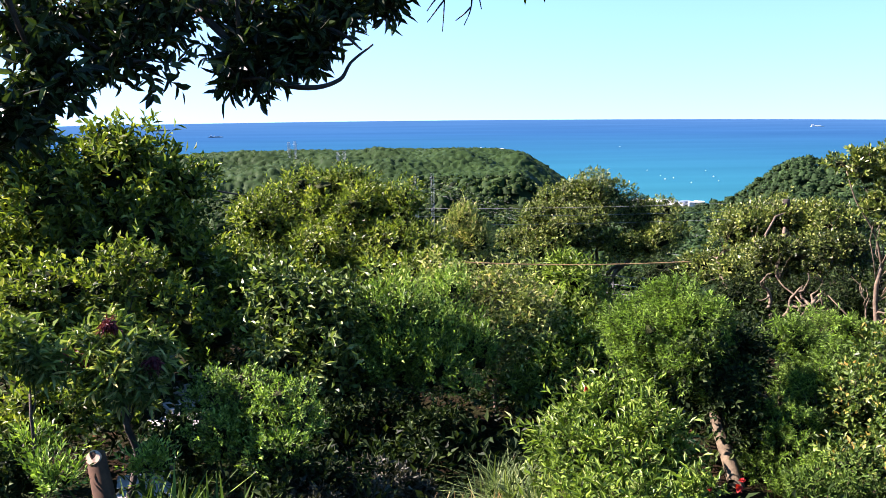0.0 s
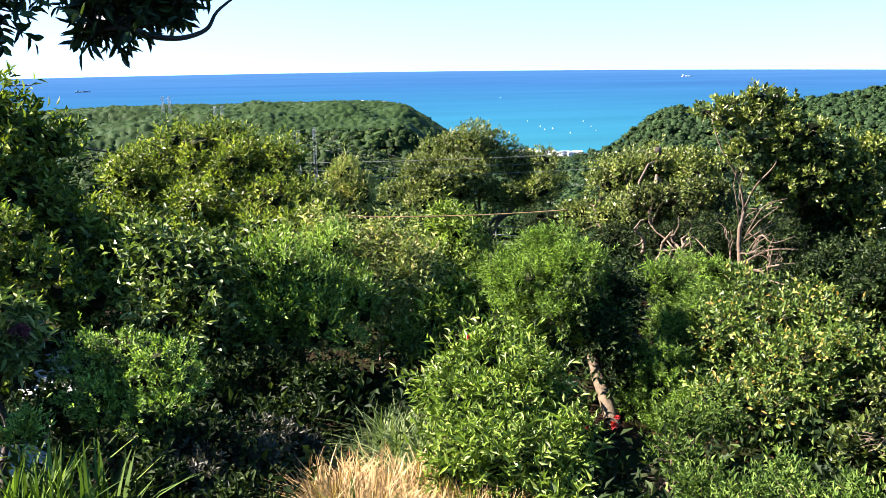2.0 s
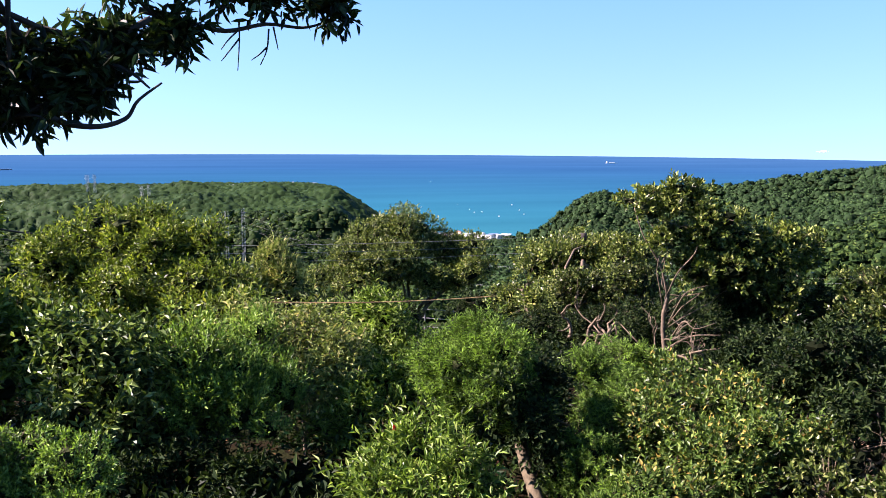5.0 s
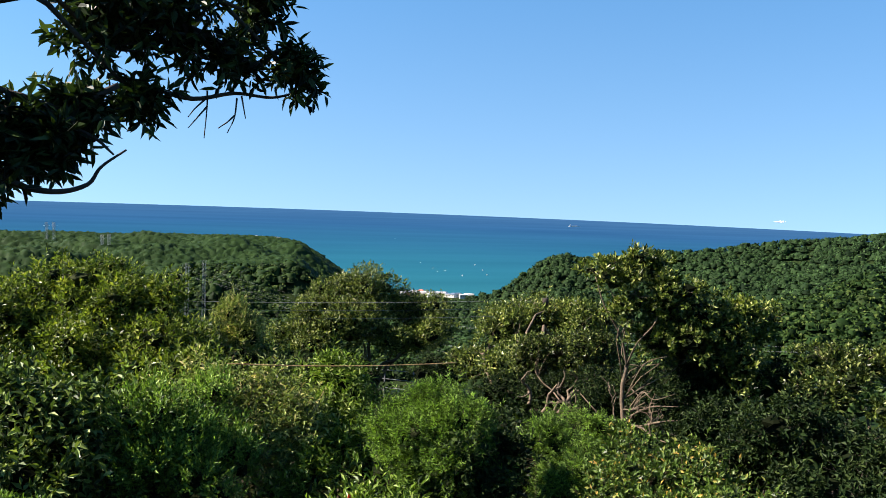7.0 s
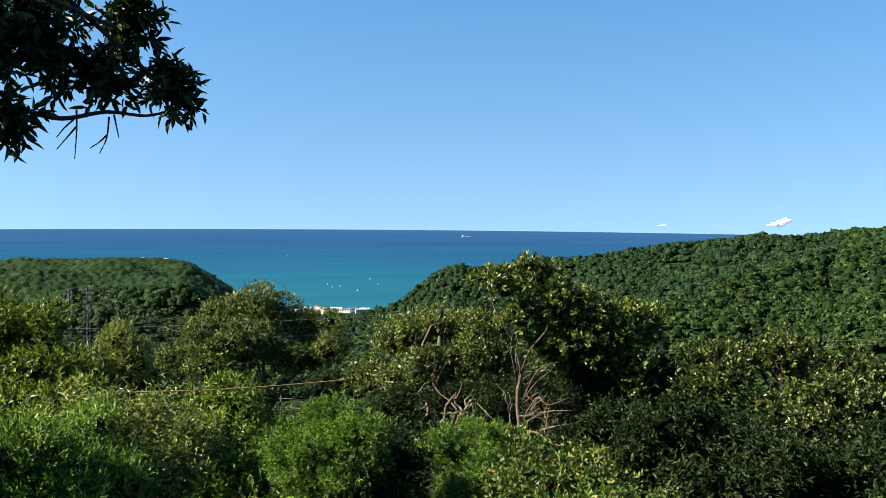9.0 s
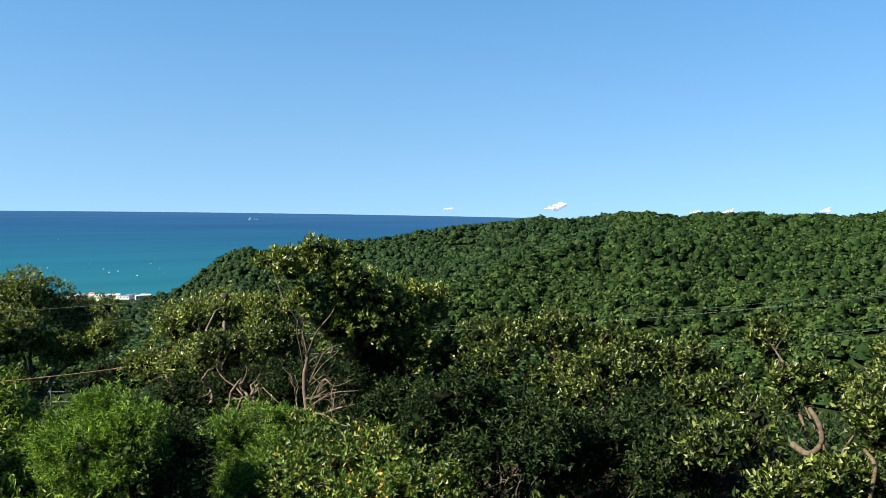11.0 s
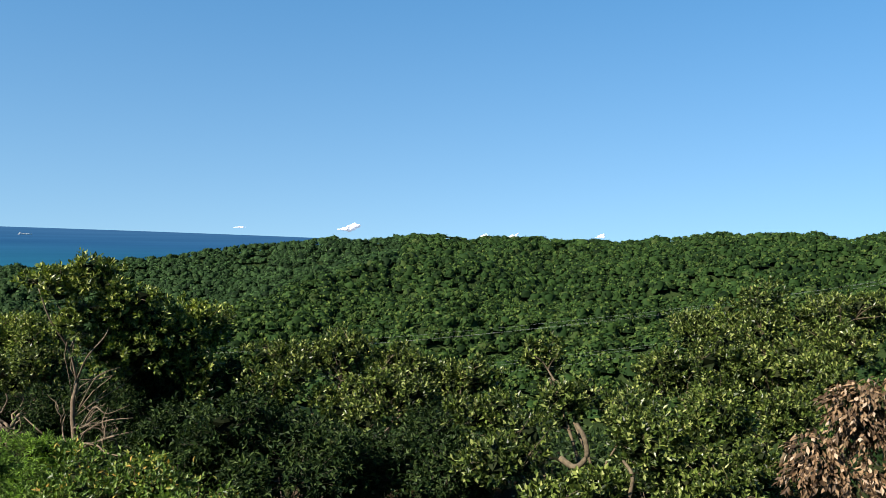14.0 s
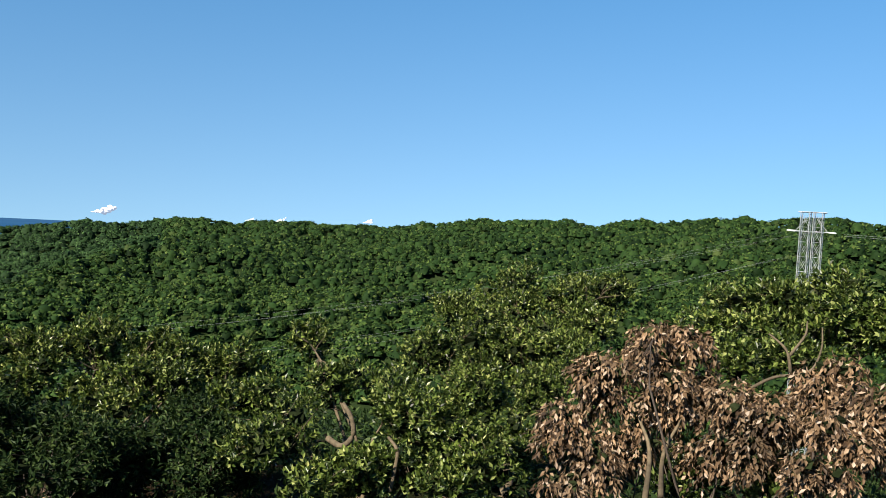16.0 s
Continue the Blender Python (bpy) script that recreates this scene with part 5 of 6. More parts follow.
bough_tree = plant("laurel_tree", "glossy laurel tree with a curved bare bough", "tree", (6.23, 3.77), "laurel", [
    (7.30, 5.12, -1.35, 0.28, 0.23, 0.17),
    (7.09, 4.62, -1.64, 0.43, 0.33, 0.22),
    (7.02, 3.96, -1.64, 0.41, 0.34, 0.26),
    (6.60, 5.23, -1.76, 0.38, 0.33, 0.27),
    (6.03, 4.56, -1.96, 0.59, 0.44, 0.30),
    (6.58, 3.36, -1.86, 0.48, 0.41, 0.34),
    (5.94, 3.55, -2.03, 0.55, 0.39, 0.23),
    (7.34, 3.31, -1.70, 0.31, 0.31, 0.31),
    (5.55, 3.74, -2.09, 0.40, 0.29, 0.18),
    (6.01, 2.98, -2.07, 0.35, 0.26, 0.16),
    (6.41, 2.71, -1.94, 0.32, 0.27, 0.23)], seed=129, trunk=0.06, density=0.95)
plant("broadleaf_tree", "evergreen tree with a low even crown", "tree", (6.73, 7.57), "laurel", [
    (7.96, 7.35, -1.89, 0.42, 0.31, 0.21),
    (8.39, 6.87, -1.91, 0.42, 0.31, 0.19),
    (6.89, 6.95, -2.06, 0.38, 0.35, 0.32),
    (7.21, 6.63, -2.00, 0.32, 0.32, 0.32)], seed=130, trunk=0.04, wander=0.15, bark=PALEBARK)
withered_tree = plant("withered_tree", "withered tree with hanging brown dead leaves", "tree", (5.25, 1.07), "dead", [
    (6.02, 1.44, -0.81, 0.35, 0.26, 0.18),
    (5.70, 1.67, -1.06, 0.28, 0.26, 0.23),
    (5.82, 1.26, -1.02, 0.42, 0.31, 0.21),
    (5.89, 0.88, -1.08, 0.32, 0.26, 0.19),
    (5.30, 1.74, -1.33, 0.18, 0.20, 0.22),
    (5.72, 0.49, -1.13, 0.29, 0.24, 0.18),
    (5.99, 0.28, -0.87, 0.27, 0.23, 0.19),
    (5.29, 0.32, -1.27, 0.31, 0.22, 0.14),
    (4.97, 1.61, -1.47, 0.27, 0.19, 0.10),
    (5.76, 0.01, -1.06, 0.22, 0.26, 0.29),
    (5.62, 1.40, -1.33, 0.26, 0.21, 0.15),
    (5.72, 0.93, -1.34, 0.22, 0.18, 0.13),
    (5.67, 0.66, -1.29, 0.22, 0.18, 0.13),
    (6.08, 1.19, -0.78, 0.24, 0.19, 0.14),
    (5.95, 0.39, -1.02, 0.27, 0.23, 0.19),
    (5.54, 0.17, -1.14, 0.25, 0.21, 0.18),
    (5.25, 1.50, -1.41, 0.21, 0.18, 0.14),
    (5.91, 0.68, -1.09, 0.23, 0.19, 0.15)], seed=131, trunk=0.028, density=0.95, wander=0.16, bark=DARKBARK)
plant("laurel_tree", "glossy laurel tree behind the withered one", "tree", (8.23, 0.91), "laurel", [
    (9.20, 0.73, -0.66, 0.29, 0.24, 0.20),
    (8.92, 1.38, -0.73, 0.48, 0.36, 0.23),
    (8.99, 0.94, -0.59, 0.34, 0.26, 0.18),
    (8.82, 0.49, -0.59, 0.39, 0.33, 0.28),
    (8.65, 1.57, -1.00, 0.33, 0.28, 0.22),
    (8.76, 0.94, -0.89, 0.44, 0.33, 0.22),
    (8.62, 0.10, -0.83, 0.33, 0.33, 0.33),
    (8.70, 0.51, -0.88, 0.33, 0.27, 0.22),
    (8.16, 0.63, -1.08, 0.41, 0.34, 0.26),
    (8.10, 1.07, -1.14, 0.36, 0.29, 0.21)], seed=132, trunk=0.05, wander=0.18)
plant("shrub", "green shrub beneath the withered tree", "shrub", (5.50, 0.89), "laurel", [
    (5.95, 1.07, -1.57, 0.39, 0.27, 0.16),
    (5.82, 0.63, -1.52, 0.23, 0.19, 0.15)], seed=133, trunk=0.02)
plant("low_shrub", "low shrub with grey-purple leaves in whorls", "shrub", (-0.65, 5.88), "silver", [
    (-0.61, 6.17, -2.81, 0.26, 0.18, 0.09),
    (-0.91, 6.02, -2.81, 0.25, 0.18, 0.11),
    (-0.34, 6.14, -2.92, 0.17, 0.12, 0.08),
    (-0.74, 5.70, -2.83, 0.36, 0.23, 0.10),
    (-1.06, 5.47, -2.75, 0.24, 0.20, 0.16)], seed=134, trunk=0.012, bark=DARKBARK)
plant("low_shrub", "low shaded dark green shrub", "shrub", (-1.20, 5.21), "dark", [
    (-1.29, 5.71, -2.60, 0.28, 0.24, 0.20),
    (-1.15, 5.14, -2.69, 0.22, 0.19, 0.15),
    (-0.67, 4.86, -2.72, 0.21, 0.16, 0.11)], seed=135, trunk=0.015)
# Black hollows under the trees, darkened by leaf colour.
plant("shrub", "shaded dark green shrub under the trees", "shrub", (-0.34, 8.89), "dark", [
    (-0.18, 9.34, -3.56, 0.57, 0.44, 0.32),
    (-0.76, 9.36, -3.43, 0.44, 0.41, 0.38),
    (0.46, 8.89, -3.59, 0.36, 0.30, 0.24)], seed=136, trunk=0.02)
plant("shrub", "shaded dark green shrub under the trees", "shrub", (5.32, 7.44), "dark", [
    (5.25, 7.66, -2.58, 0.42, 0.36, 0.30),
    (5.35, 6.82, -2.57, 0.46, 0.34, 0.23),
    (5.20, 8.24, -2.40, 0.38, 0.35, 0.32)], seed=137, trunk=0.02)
plant("shrub", "fine-leaved shaded green shrub beside the leaning trunk", "shrub", (2.53, 6.41), "feathery", [
    (2.64, 6.84, -2.89, 0.25, 0.32, 0.40),
    (2.70, 6.41, -3.04, 0.22, 0.23, 0.24),
    (3.06, 7.12, -2.60, 0.26, 0.26, 0.26)], seed=138, trunk=0.02)
plant("shrub", "green shrub with dry stems among its leaves", "shrub", (3.83, 5.07), "laurel", [
    (4.05, 5.56, -2.67, 0.37, 0.30, 0.23),
    (4.18, 5.21, -2.64, 0.27, 0.27, 0.27),
    (3.65, 4.78, -2.69, 0.33, 0.25, 0.17),
    (3.52, 5.22, -2.78, 0.26, 0.22, 0.17)], seed=139, trunk=0.02, density=0.8, bark=TWIGBARK, twig_share=0.6)
plant("low_shrub", "low green shrub below the slender shrub", "shrub", (1.02, 8.20), "lance", [
    (0.99, 8.20, -2.71, 0.27, 0.22, 0.16),
    (0.65, 8.00, -2.84, 0.24, 0.20, 0.16),
    (1.32, 8.60, -2.62, 0.23, 0.22, 0.20)], seed=162, trunk=0.015)
plant("thicket", "dark thicket behind the twisted trunks", "thicket", (6.40, 14.65), "dark", [
    (5.96, 14.92, -3.63, 0.83, 0.63, 0.42),
    (6.46, 13.66, -3.31, 0.69, 0.56, 0.44),
    (6.50, 12.01, -2.94, 0.62, 0.53, 0.44),
    (5.45, 15.63, -3.74, 0.75, 0.56, 0.38),
    (6.41, 10.88, -2.94, 0.41, 0.45, 0.49)], seed=140, trunk=0.03, density=0.6)
plant("thicket", "dark hedge below the round tree", "thicket", (3.04, 21.20), "dark", [
    (2.08, 22.40, -4.66, 1.02, 0.73, 0.44),
    (3.35, 22.22, -4.79, 1.02, 0.70, 0.38),
    (4.77, 18.96, -4.05, 0.76, 0.57, 0.38),
    (0.86, 20.53, -4.21, 0.80, 0.66, 0.53)], seed=141, trunk=0.03, density=0.5)
plant("broadleaf_tree", "yellow-green tree among the garden shrubs", "tree", (-0.00, 10.95), "yellow", [
    (-0.26, 11.30, -2.52, 0.51, 0.46, 0.40),
    (0.42, 11.06, -2.67, 0.50, 0.43, 0.36),
    (-0.76, 10.81, -2.80, 0.42, 0.42, 0.42),
    (1.01, 11.40, -2.79, 0.34, 0.32, 0.30)], seed=142, trunk=0.04)
plant("broadleaf_tree", "dark green tree with yellow-green tips", "tree", (-2.74, 10.07), "yellow", [
    (-2.78, 10.81, -2.29, 0.50, 0.54, 0.58),
    (-2.35, 10.20, -2.63, 0.41, 0.44, 0.48),
    (-2.71, 9.65, -2.76, 0.46, 0.46, 0.46)], seed=143, trunk=0.05)
# Replaces the windswept crown's shaded side; the shade is in the leaf colour.
plant("thicket", "dark thicket standing in for the shaded side of the windswept tree", "thicket", (5.69, 8.28), "dark", [
    (6.44, 9.64, -2.42, 0.45, 0.48, 0.52),
    (5.92, 8.66, -2.72, 0.55, 0.48, 0.41),
    (5.11, 8.42, -2.80, 0.45, 0.39, 0.32),
    (6.23, 8.18, -2.73, 0.40, 0.37, 0.33)], seed=144, trunk=0.03)
plant("low_shrub", "low green shrub in the shade of the trees", "shrub", (5.05, 5.21), "dark", [
    (5.93, 5.85, -2.32, 0.43, 0.35, 0.27),
    (5.46, 5.95, -2.47, 0.37, 0.29, 0.21),
    (6.96, 6.31, -2.23, 0.36, 0.33, 0.30),
    (5.84, 5.06, -2.26, 0.40, 0.33, 0.25)], seed=145, trunk=0.02)
plant("shrub", "shaded dark green shrub under the feathery tree", "shrub", (2.72, 7.73), "dark", [
    (2.78, 8.16, -2.84, 0.18, 0.26, 0.35),
    (2.80, 7.88, -3.28, 0.20, 0.27, 0.34),
    (2.44, 8.32, -3.03, 0.23, 0.23, 0.23)], seed=146, trunk=0.02)
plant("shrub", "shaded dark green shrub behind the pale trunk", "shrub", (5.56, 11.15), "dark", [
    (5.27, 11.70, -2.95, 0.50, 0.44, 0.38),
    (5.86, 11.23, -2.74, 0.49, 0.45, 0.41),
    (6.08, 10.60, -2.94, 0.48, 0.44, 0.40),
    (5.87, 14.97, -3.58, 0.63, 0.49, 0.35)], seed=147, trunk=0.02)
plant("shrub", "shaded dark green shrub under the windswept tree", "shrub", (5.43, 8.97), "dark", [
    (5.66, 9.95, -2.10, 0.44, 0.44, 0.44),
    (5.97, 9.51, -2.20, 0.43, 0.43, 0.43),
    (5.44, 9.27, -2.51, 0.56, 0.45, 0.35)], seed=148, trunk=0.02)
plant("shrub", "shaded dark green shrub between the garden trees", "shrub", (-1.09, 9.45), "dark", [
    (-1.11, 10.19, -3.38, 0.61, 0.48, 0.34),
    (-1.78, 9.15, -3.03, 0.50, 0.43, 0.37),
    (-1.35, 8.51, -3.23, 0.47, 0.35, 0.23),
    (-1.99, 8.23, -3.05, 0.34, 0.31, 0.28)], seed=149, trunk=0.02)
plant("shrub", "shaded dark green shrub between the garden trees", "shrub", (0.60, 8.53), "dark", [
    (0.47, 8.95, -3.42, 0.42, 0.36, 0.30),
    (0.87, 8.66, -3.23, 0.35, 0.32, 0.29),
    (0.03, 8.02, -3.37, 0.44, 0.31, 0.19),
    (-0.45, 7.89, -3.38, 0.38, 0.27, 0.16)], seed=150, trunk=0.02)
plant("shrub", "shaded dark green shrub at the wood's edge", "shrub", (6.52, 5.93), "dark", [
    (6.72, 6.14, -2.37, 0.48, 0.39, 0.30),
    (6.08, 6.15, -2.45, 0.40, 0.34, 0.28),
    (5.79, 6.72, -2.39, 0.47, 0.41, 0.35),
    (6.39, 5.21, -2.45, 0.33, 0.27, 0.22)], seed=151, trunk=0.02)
plant("shrub", "bright green feathery shrub beside the golden bush", "shrub", (3.54, 7.99), "feathery", [
    (3.56, 8.58, -2.53, 0.30, 0.26, 0.22),
    (3.91, 8.42, -2.53, 0.30, 0.27, 0.24),
    (3.56, 8.19, -2.69, 0.35, 0.29, 0.24)], seed=152, trunk=0.02)
plant("shrub", "bright green shrub in the sun between the trees", "shrub", (-0.34, 7.73), "bright", [
    (-0.29, 7.82, -2.36, 0.36, 0.27, 0.19),
    (-0.57, 7.87, -2.51, 0.24, 0.24, 0.24),
    (-0.09, 7.66, -2.57, 0.24, 0.22, 0.20)], seed=153, trunk=0.02)
plant("low_shrub", "low shaded dark green shrub under the bushes", "shrub", (-0.63, 7.22), "dark", [
    (-0.66, 7.44, -2.82, 0.40, 0.29, 0.18),
    (-0.19, 7.23, -2.87, 0.30, 0.24, 0.18),
    (-1.01, 7.18, -2.83, 0.30, 0.22, 0.15),
    (-0.33, 6.77, -2.92, 0.37, 0.24, 0.11)], seed=154, trunk=0.015)
plant("low_shrub", "low feathery green shrub beside the bare trunk", "shrub", (2.44, 6.56), "feathery", [
    (2.50, 6.78, -3.13, 0.18, 0.23, 0.28),
    (2.60, 6.46, -3.22, 0.19, 0.19, 0.19)], seed=155, trunk=0.015)
plant("low_shrub", "low light green fern-like shrub by the stump", "shrub", (-2.27, 4.84), "bright", [
    (-2.40, 4.94, -2.29, 0.13, 0.11, 0.09),
    (-2.75, 5.48, -2.34, 0.11, 0.11, 0.11),
    (-1.96, 5.31, -2.40, 0.14, 0.11, 0.08)], seed=156, trunk=0.01, density=0.8)
plant("low_shrub", "low shaded dark green shrub by the path", "shrub", (-1.81, 5.59), "dark", [
    (-2.81, 5.29, -2.42, 0.16, 0.16, 0.16),
    (-2.03, 6.11, -2.59, 0.17, 0.17, 0.17),
    (-0.81, 5.70, -2.63, 0.28, 0.20, 0.12)], seed=157, trunk=0.01)
# Added dark leaves where the wood's hollow lies in deep shade.
plant("shrub", "shaded dark green shrub in the hollow of the wood", "shrub", (4.94, 5.83), "dark", [
    (5.11, 6.33, -2.03, 0.48, 0.37, 0.27),
    (5.33, 5.84, -2.13, 0.41, 0.34, 0.26),
    (4.80, 5.73, -2.18, 0.54, 0.37, 0.20),
    (4.72, 6.65, -1.96, 0.48, 0.40, 0.32)], seed=158, trunk=0.02)



# ---- bare boughs, flowers and cords ----
def smooth_way(points, n=5):
    """A rounded line through points."""
    p = np.array(points, float)
    p = np.concatenate([p[:1] * 2 - p[1:2], p, p[-1:] * 2 - p[-2:-1]])
    out = []
    for k in range(1, len(p) - 2):
        a, b, c, d = p[k - 1:k + 3]
        for s in np.linspace(0, 1, n, endpoint=False):
            out.append(0.5 * (2 * b + (c - a) * s + (2 * a - 5 * b + 4 * c - d) * s ** 2 + (3 * b - a - 3 * c + d) * s ** 3))
    out.append(p[-2])
    return np.array(out)


def bough(root, points, r0, r1, mat, name="branch", label=""):
    way = smooth_way(points)
    v, f = tubes([tube(way, np.linspace(r0, r1, len(way)), 7)])
    return part(name, v, f, mat, root, label, True)


for pts, r0, r1 in (
        ([(4.75, 9.67, -2.01), (4.65, 9.68, -1.63), (4.44, 9.72, -1.27), (4.34, 9.79, -0.94)], 0.020, 0.007),
        ([(4.65, 9.68, -1.63), (4.70, 9.58, -1.36), (4.70, 9.72, -1.12)], 0.013, 0.005),
        ([(4.75, 9.68, -1.97), (4.73, 9.41, -1.67), (4.90, 9.35, -1.44), (5.05, 9.52, -1.28)], 0.016, 0.005),
        ([(4.76, 9.62, -2.27), (4.76, 9.24, -1.87), (4.98, 9.14, -1.77)], 0.012, 0.004),
        ([(4.69, 9.46, -2.57), (4.35, 9.18, -2.55), (4.14, 9.20, -2.37), (4.05, 9.39, -2.24)], 0.018, 0.007),
        ([(4.71, 9.46, -2.54), (4.75, 9.03, -2.32), (4.97, 8.81, -2.27)], 0.015, 0.005),
        ([(4.67, 9.33, -2.65), (4.75, 8.88, -2.46), (4.97, 8.77, -2.42), (5.06, 8.81, -2.52)], 0.017, 0.007),
        ([(4.72, 9.48, -2.44), (4.68, 9.11, -2.17), (4.74, 8.95, -2.22), (4.94, 8.86, -2.14)], 0.012, 0.004)):
    bough(windswept_tree, pts, r0 * 0.8, r1 * 0.8, PALEBARK, "branch", "bare pale branch")
for pts, r0, r1 in (
        ([(5.99, 3.97, -1.83), (5.96, 3.81, -1.86), (6.02, 3.75, -1.77), (6.04, 3.79, -1.64), (6.10, 3.91, -1.56)], 0.023, 0.018),
        ([(5.84, 3.28, -2.09), (5.91, 3.28, -1.89), (5.93, 3.29, -1.79), (6.00, 3.41, -1.73)], 0.016, 0.012)):
    bough(bough_tree, pts, r0 * 1.1, r1 * 1.0, BARK, "branch", "curved bare pale bough")
for pts, r0, r1 in (
        ([(6.51, 0.87, -1.07), (6.54, 0.70, -0.96), (6.57, 0.49, -0.90), (6.70, 0.43, -0.76), (6.81, 0.44, -0.61)], 0.013, 0.005),
        ([(6.56, 0.60, -0.92), (6.58, 0.64, -0.77), (6.67, 0.77, -0.68)], 0.014, 0.006),
        ([(6.58, 0.62, -0.81), (6.70, 0.54, -0.67), (6.81, 0.54, -0.58)], 0.012, 0.005),
        ([(5.07, 1.17, -1.57), (5.44, 1.25, -1.34), (5.56, 1.36, -1.17)], 0.02, 0.008),
        ([(5.11, 1.09, -1.50), (5.56, 1.19, -1.36), (5.73, 1.11, -1.13)], 0.018, 0.008)):
    bough(withered_tree, pts, r0, r1, BARK, "branch", "bare grey branch")
for pts, r0, r1 in (
        ([(-1.82, 3.78, 0.54), (-1.55, 3.81, 0.38), (-1.14, 3.84, 0.34), (-0.70, 3.84, 0.26), (-0.41, 3.86, 0.40)], 0.05, 0.012),
        ([(-1.14, 3.84, 0.34), (-0.95, 3.69, 0.17), (-0.77, 3.64, 0.01), (-0.62, 3.66, -0.03), (-0.50, 3.68, -0.00), (-0.45, 3.68, 0.07), (-0.36, 3.69, 0.14)], 0.018, 0.004),
        ([(-0.70, 3.84, 0.26), (-0.50, 3.77, 0.19), (-0.41, 3.73, 0.12)], 0.012, 0.004),
        ([(-0.65, 4.12, 0.78), (-0.36, 4.17, 0.73), (-0.08, 4.20, 0.66), (0.12, 4.26, 0.56), (0.22, 4.30, 0.63), (0.29, 4.29, 0.67)], 0.05, 0.004),
        ([(-0.48, 4.09, 0.46), (-0.29, 4.11, 0.42), (-0.13, 4.17, 0.39), (0.05, 4.22, 0.43), (0.22, 4.32, 0.43), (0.34, 4.31, 0.47), (0.43, 4.29, 0.55)], 0.014, 0.003)):
    bough(overhanging_tree, pts, r0, r1, DARKBARK, "branch", "dark crooked branch")
for pts in ([(-0.07, 4.17, 0.43), (-0.07, 4.18, 0.35), (-0.08, 4.19, 0.22)], [(-0.07, 4.18, 0.36), (-0.11, 4.18, 0.31), (-0.15, 4.18, 0.26)], [(-0.08, 4.18, 0.39), (-0.12, 4.18, 0.35), (-0.15, 4.18, 0.31)], [(0.06, 4.23, 0.41), (0.05, 4.23, 0.32), (0.02, 4.24, 0.25)], [(0.05, 4.23, 0.33), (0.02, 4.23, 0.30), (-0.02, 4.23, 0.27)], [(0.08, 4.22, 0.42), (0.09, 4.23, 0.37), (0.10, 4.23, 0.32)]):
    bough(overhanging_tree, pts, 0.0045, 0.002, DARKBARK, "twig", "thin hanging bare twig")


def twisted(root, rng, foot, heading, length, radius, mat, depth=2):
    """A crooked bare branch that forks."""
    q, h = np.array(foot, float), np.array(heading, float)
    way = [q]
    for k in range(6):
        h = unit(h + rng.normal(0, 0.42, 3) + np.array([0, 0, 0.08]))
        q = q + h * length / 6
        way.append(q)
    bough(root, way, radius, radius * 0.35, mat, "branch", "bare twisted pale branch")
    if depth > 0:
        for k in (2, 4):
            twisted(root, rng, way[k], h + rng.normal(0, 0.7, 3), length * rng.uniform(0.45, 0.7), radius * 0.6, mat, depth - 1)


for k, (foot, heading, length, radius) in enumerate((
        ((4.60, 9.25, -2.67), (-0.9, -0.2, 0.3), 0.55, 0.015), ((4.60, 9.30, -2.50), (-0.7, -0.3, 0.6), 0.5, 0.012),
        ((4.62, 9.26, -2.59), (0.9, -0.2, 0.2), 0.6, 0.016), ((4.62, 9.30, -2.43), (0.8, -0.3, 0.5), 0.5, 0.012),
        ((4.27, 9.30, -2.65), (-0.5, -0.2, 0.7), 0.5, 0.012), ((4.89, 8.99, -2.63), (0.2, -0.2, 0.9), 0.45, 0.012))):
    twisted(windswept_tree, np.random.default_rng(60 + k), foot, heading, length, radius, PALEBARK)
for k, (foot, heading, length, radius) in enumerate((
        ((4.73, 12.30, -3.23), (0.1, 0, 1.0), 0.6, 0.035), ((4.88, 12.04, -3.18), (0.4, 0, 0.9), 0.65, 0.04),
        ((4.61, 12.58, -3.17), (-0.2, 0, 1.0), 0.6, 0.03), ((5.11, 11.71, -3.19), (-0.3, 0, 0.9), 0.6, 0.028))):
    twisted(flat_topped_tree, np.random.default_rng(80 + k), foot, heading, length, radius, PALEBARK, 1)


def flower(root, place, size, seed):
    rng = np.random.default_rng(seed)
    n = 6
    a = np.arange(n) * 2 * np.pi / n
    along = np.stack([np.cos(a), np.sin(a) * 0.6 - 0.5, np.sin(a) * 0.8 + 0.25], -1)
    v, f = leaves(rng, np.tile(np.array(place), (n, 1)), along, size, size * 0.8, 0.2)
    part("flower", v, f, PETAL, root, "bright red flower")


flower(flowering_bush, (0.95, 6.29, -2.21), 0.032, 1)
flower(flowering_bush, (1.69, 5.09, -2.43), 0.036, 2)
flower(flowering_bush, (1.73, 5.15, -2.41), 0.024, 3)
flower(flowering_bush, (1.56, 5.22, -2.50), 0.02, 4)

# a cord slung between the trees, a thick cable, and railings below
span("cord", "tan cord slung between the garden trees", (0.08, 8.45, -1.66), (2.30, 8.42, -1.67), 0.03, 0.0055, CORD)
span("overhead_cable", "black cable slung between trees", (-5.66, 16.02, -1.20), (-2.61, 16.71, -1.92), 0.25, 0.016, DARKWIRE)
span("overhead_cable", "black cable slung between trees", (-5.67, 16.01, -1.27), (-2.46, 16.72, -2.00), 0.35, 0.010, DARKWIRE)


for a, b in (((-1.80, 18.77, -2.44), (5.70, 17.96, -2.31)), ((-1.80, 18.75, -2.60), (5.70, 17.94, -2.47)), ((-1.80, 18.73, -2.78), (5.70, 17.91, -2.63))):
    span("telephone_line", "thin pale telephone line above the garden trees", a, b, 0.05, 0.0035, WIRE, "telephone lines", 20)


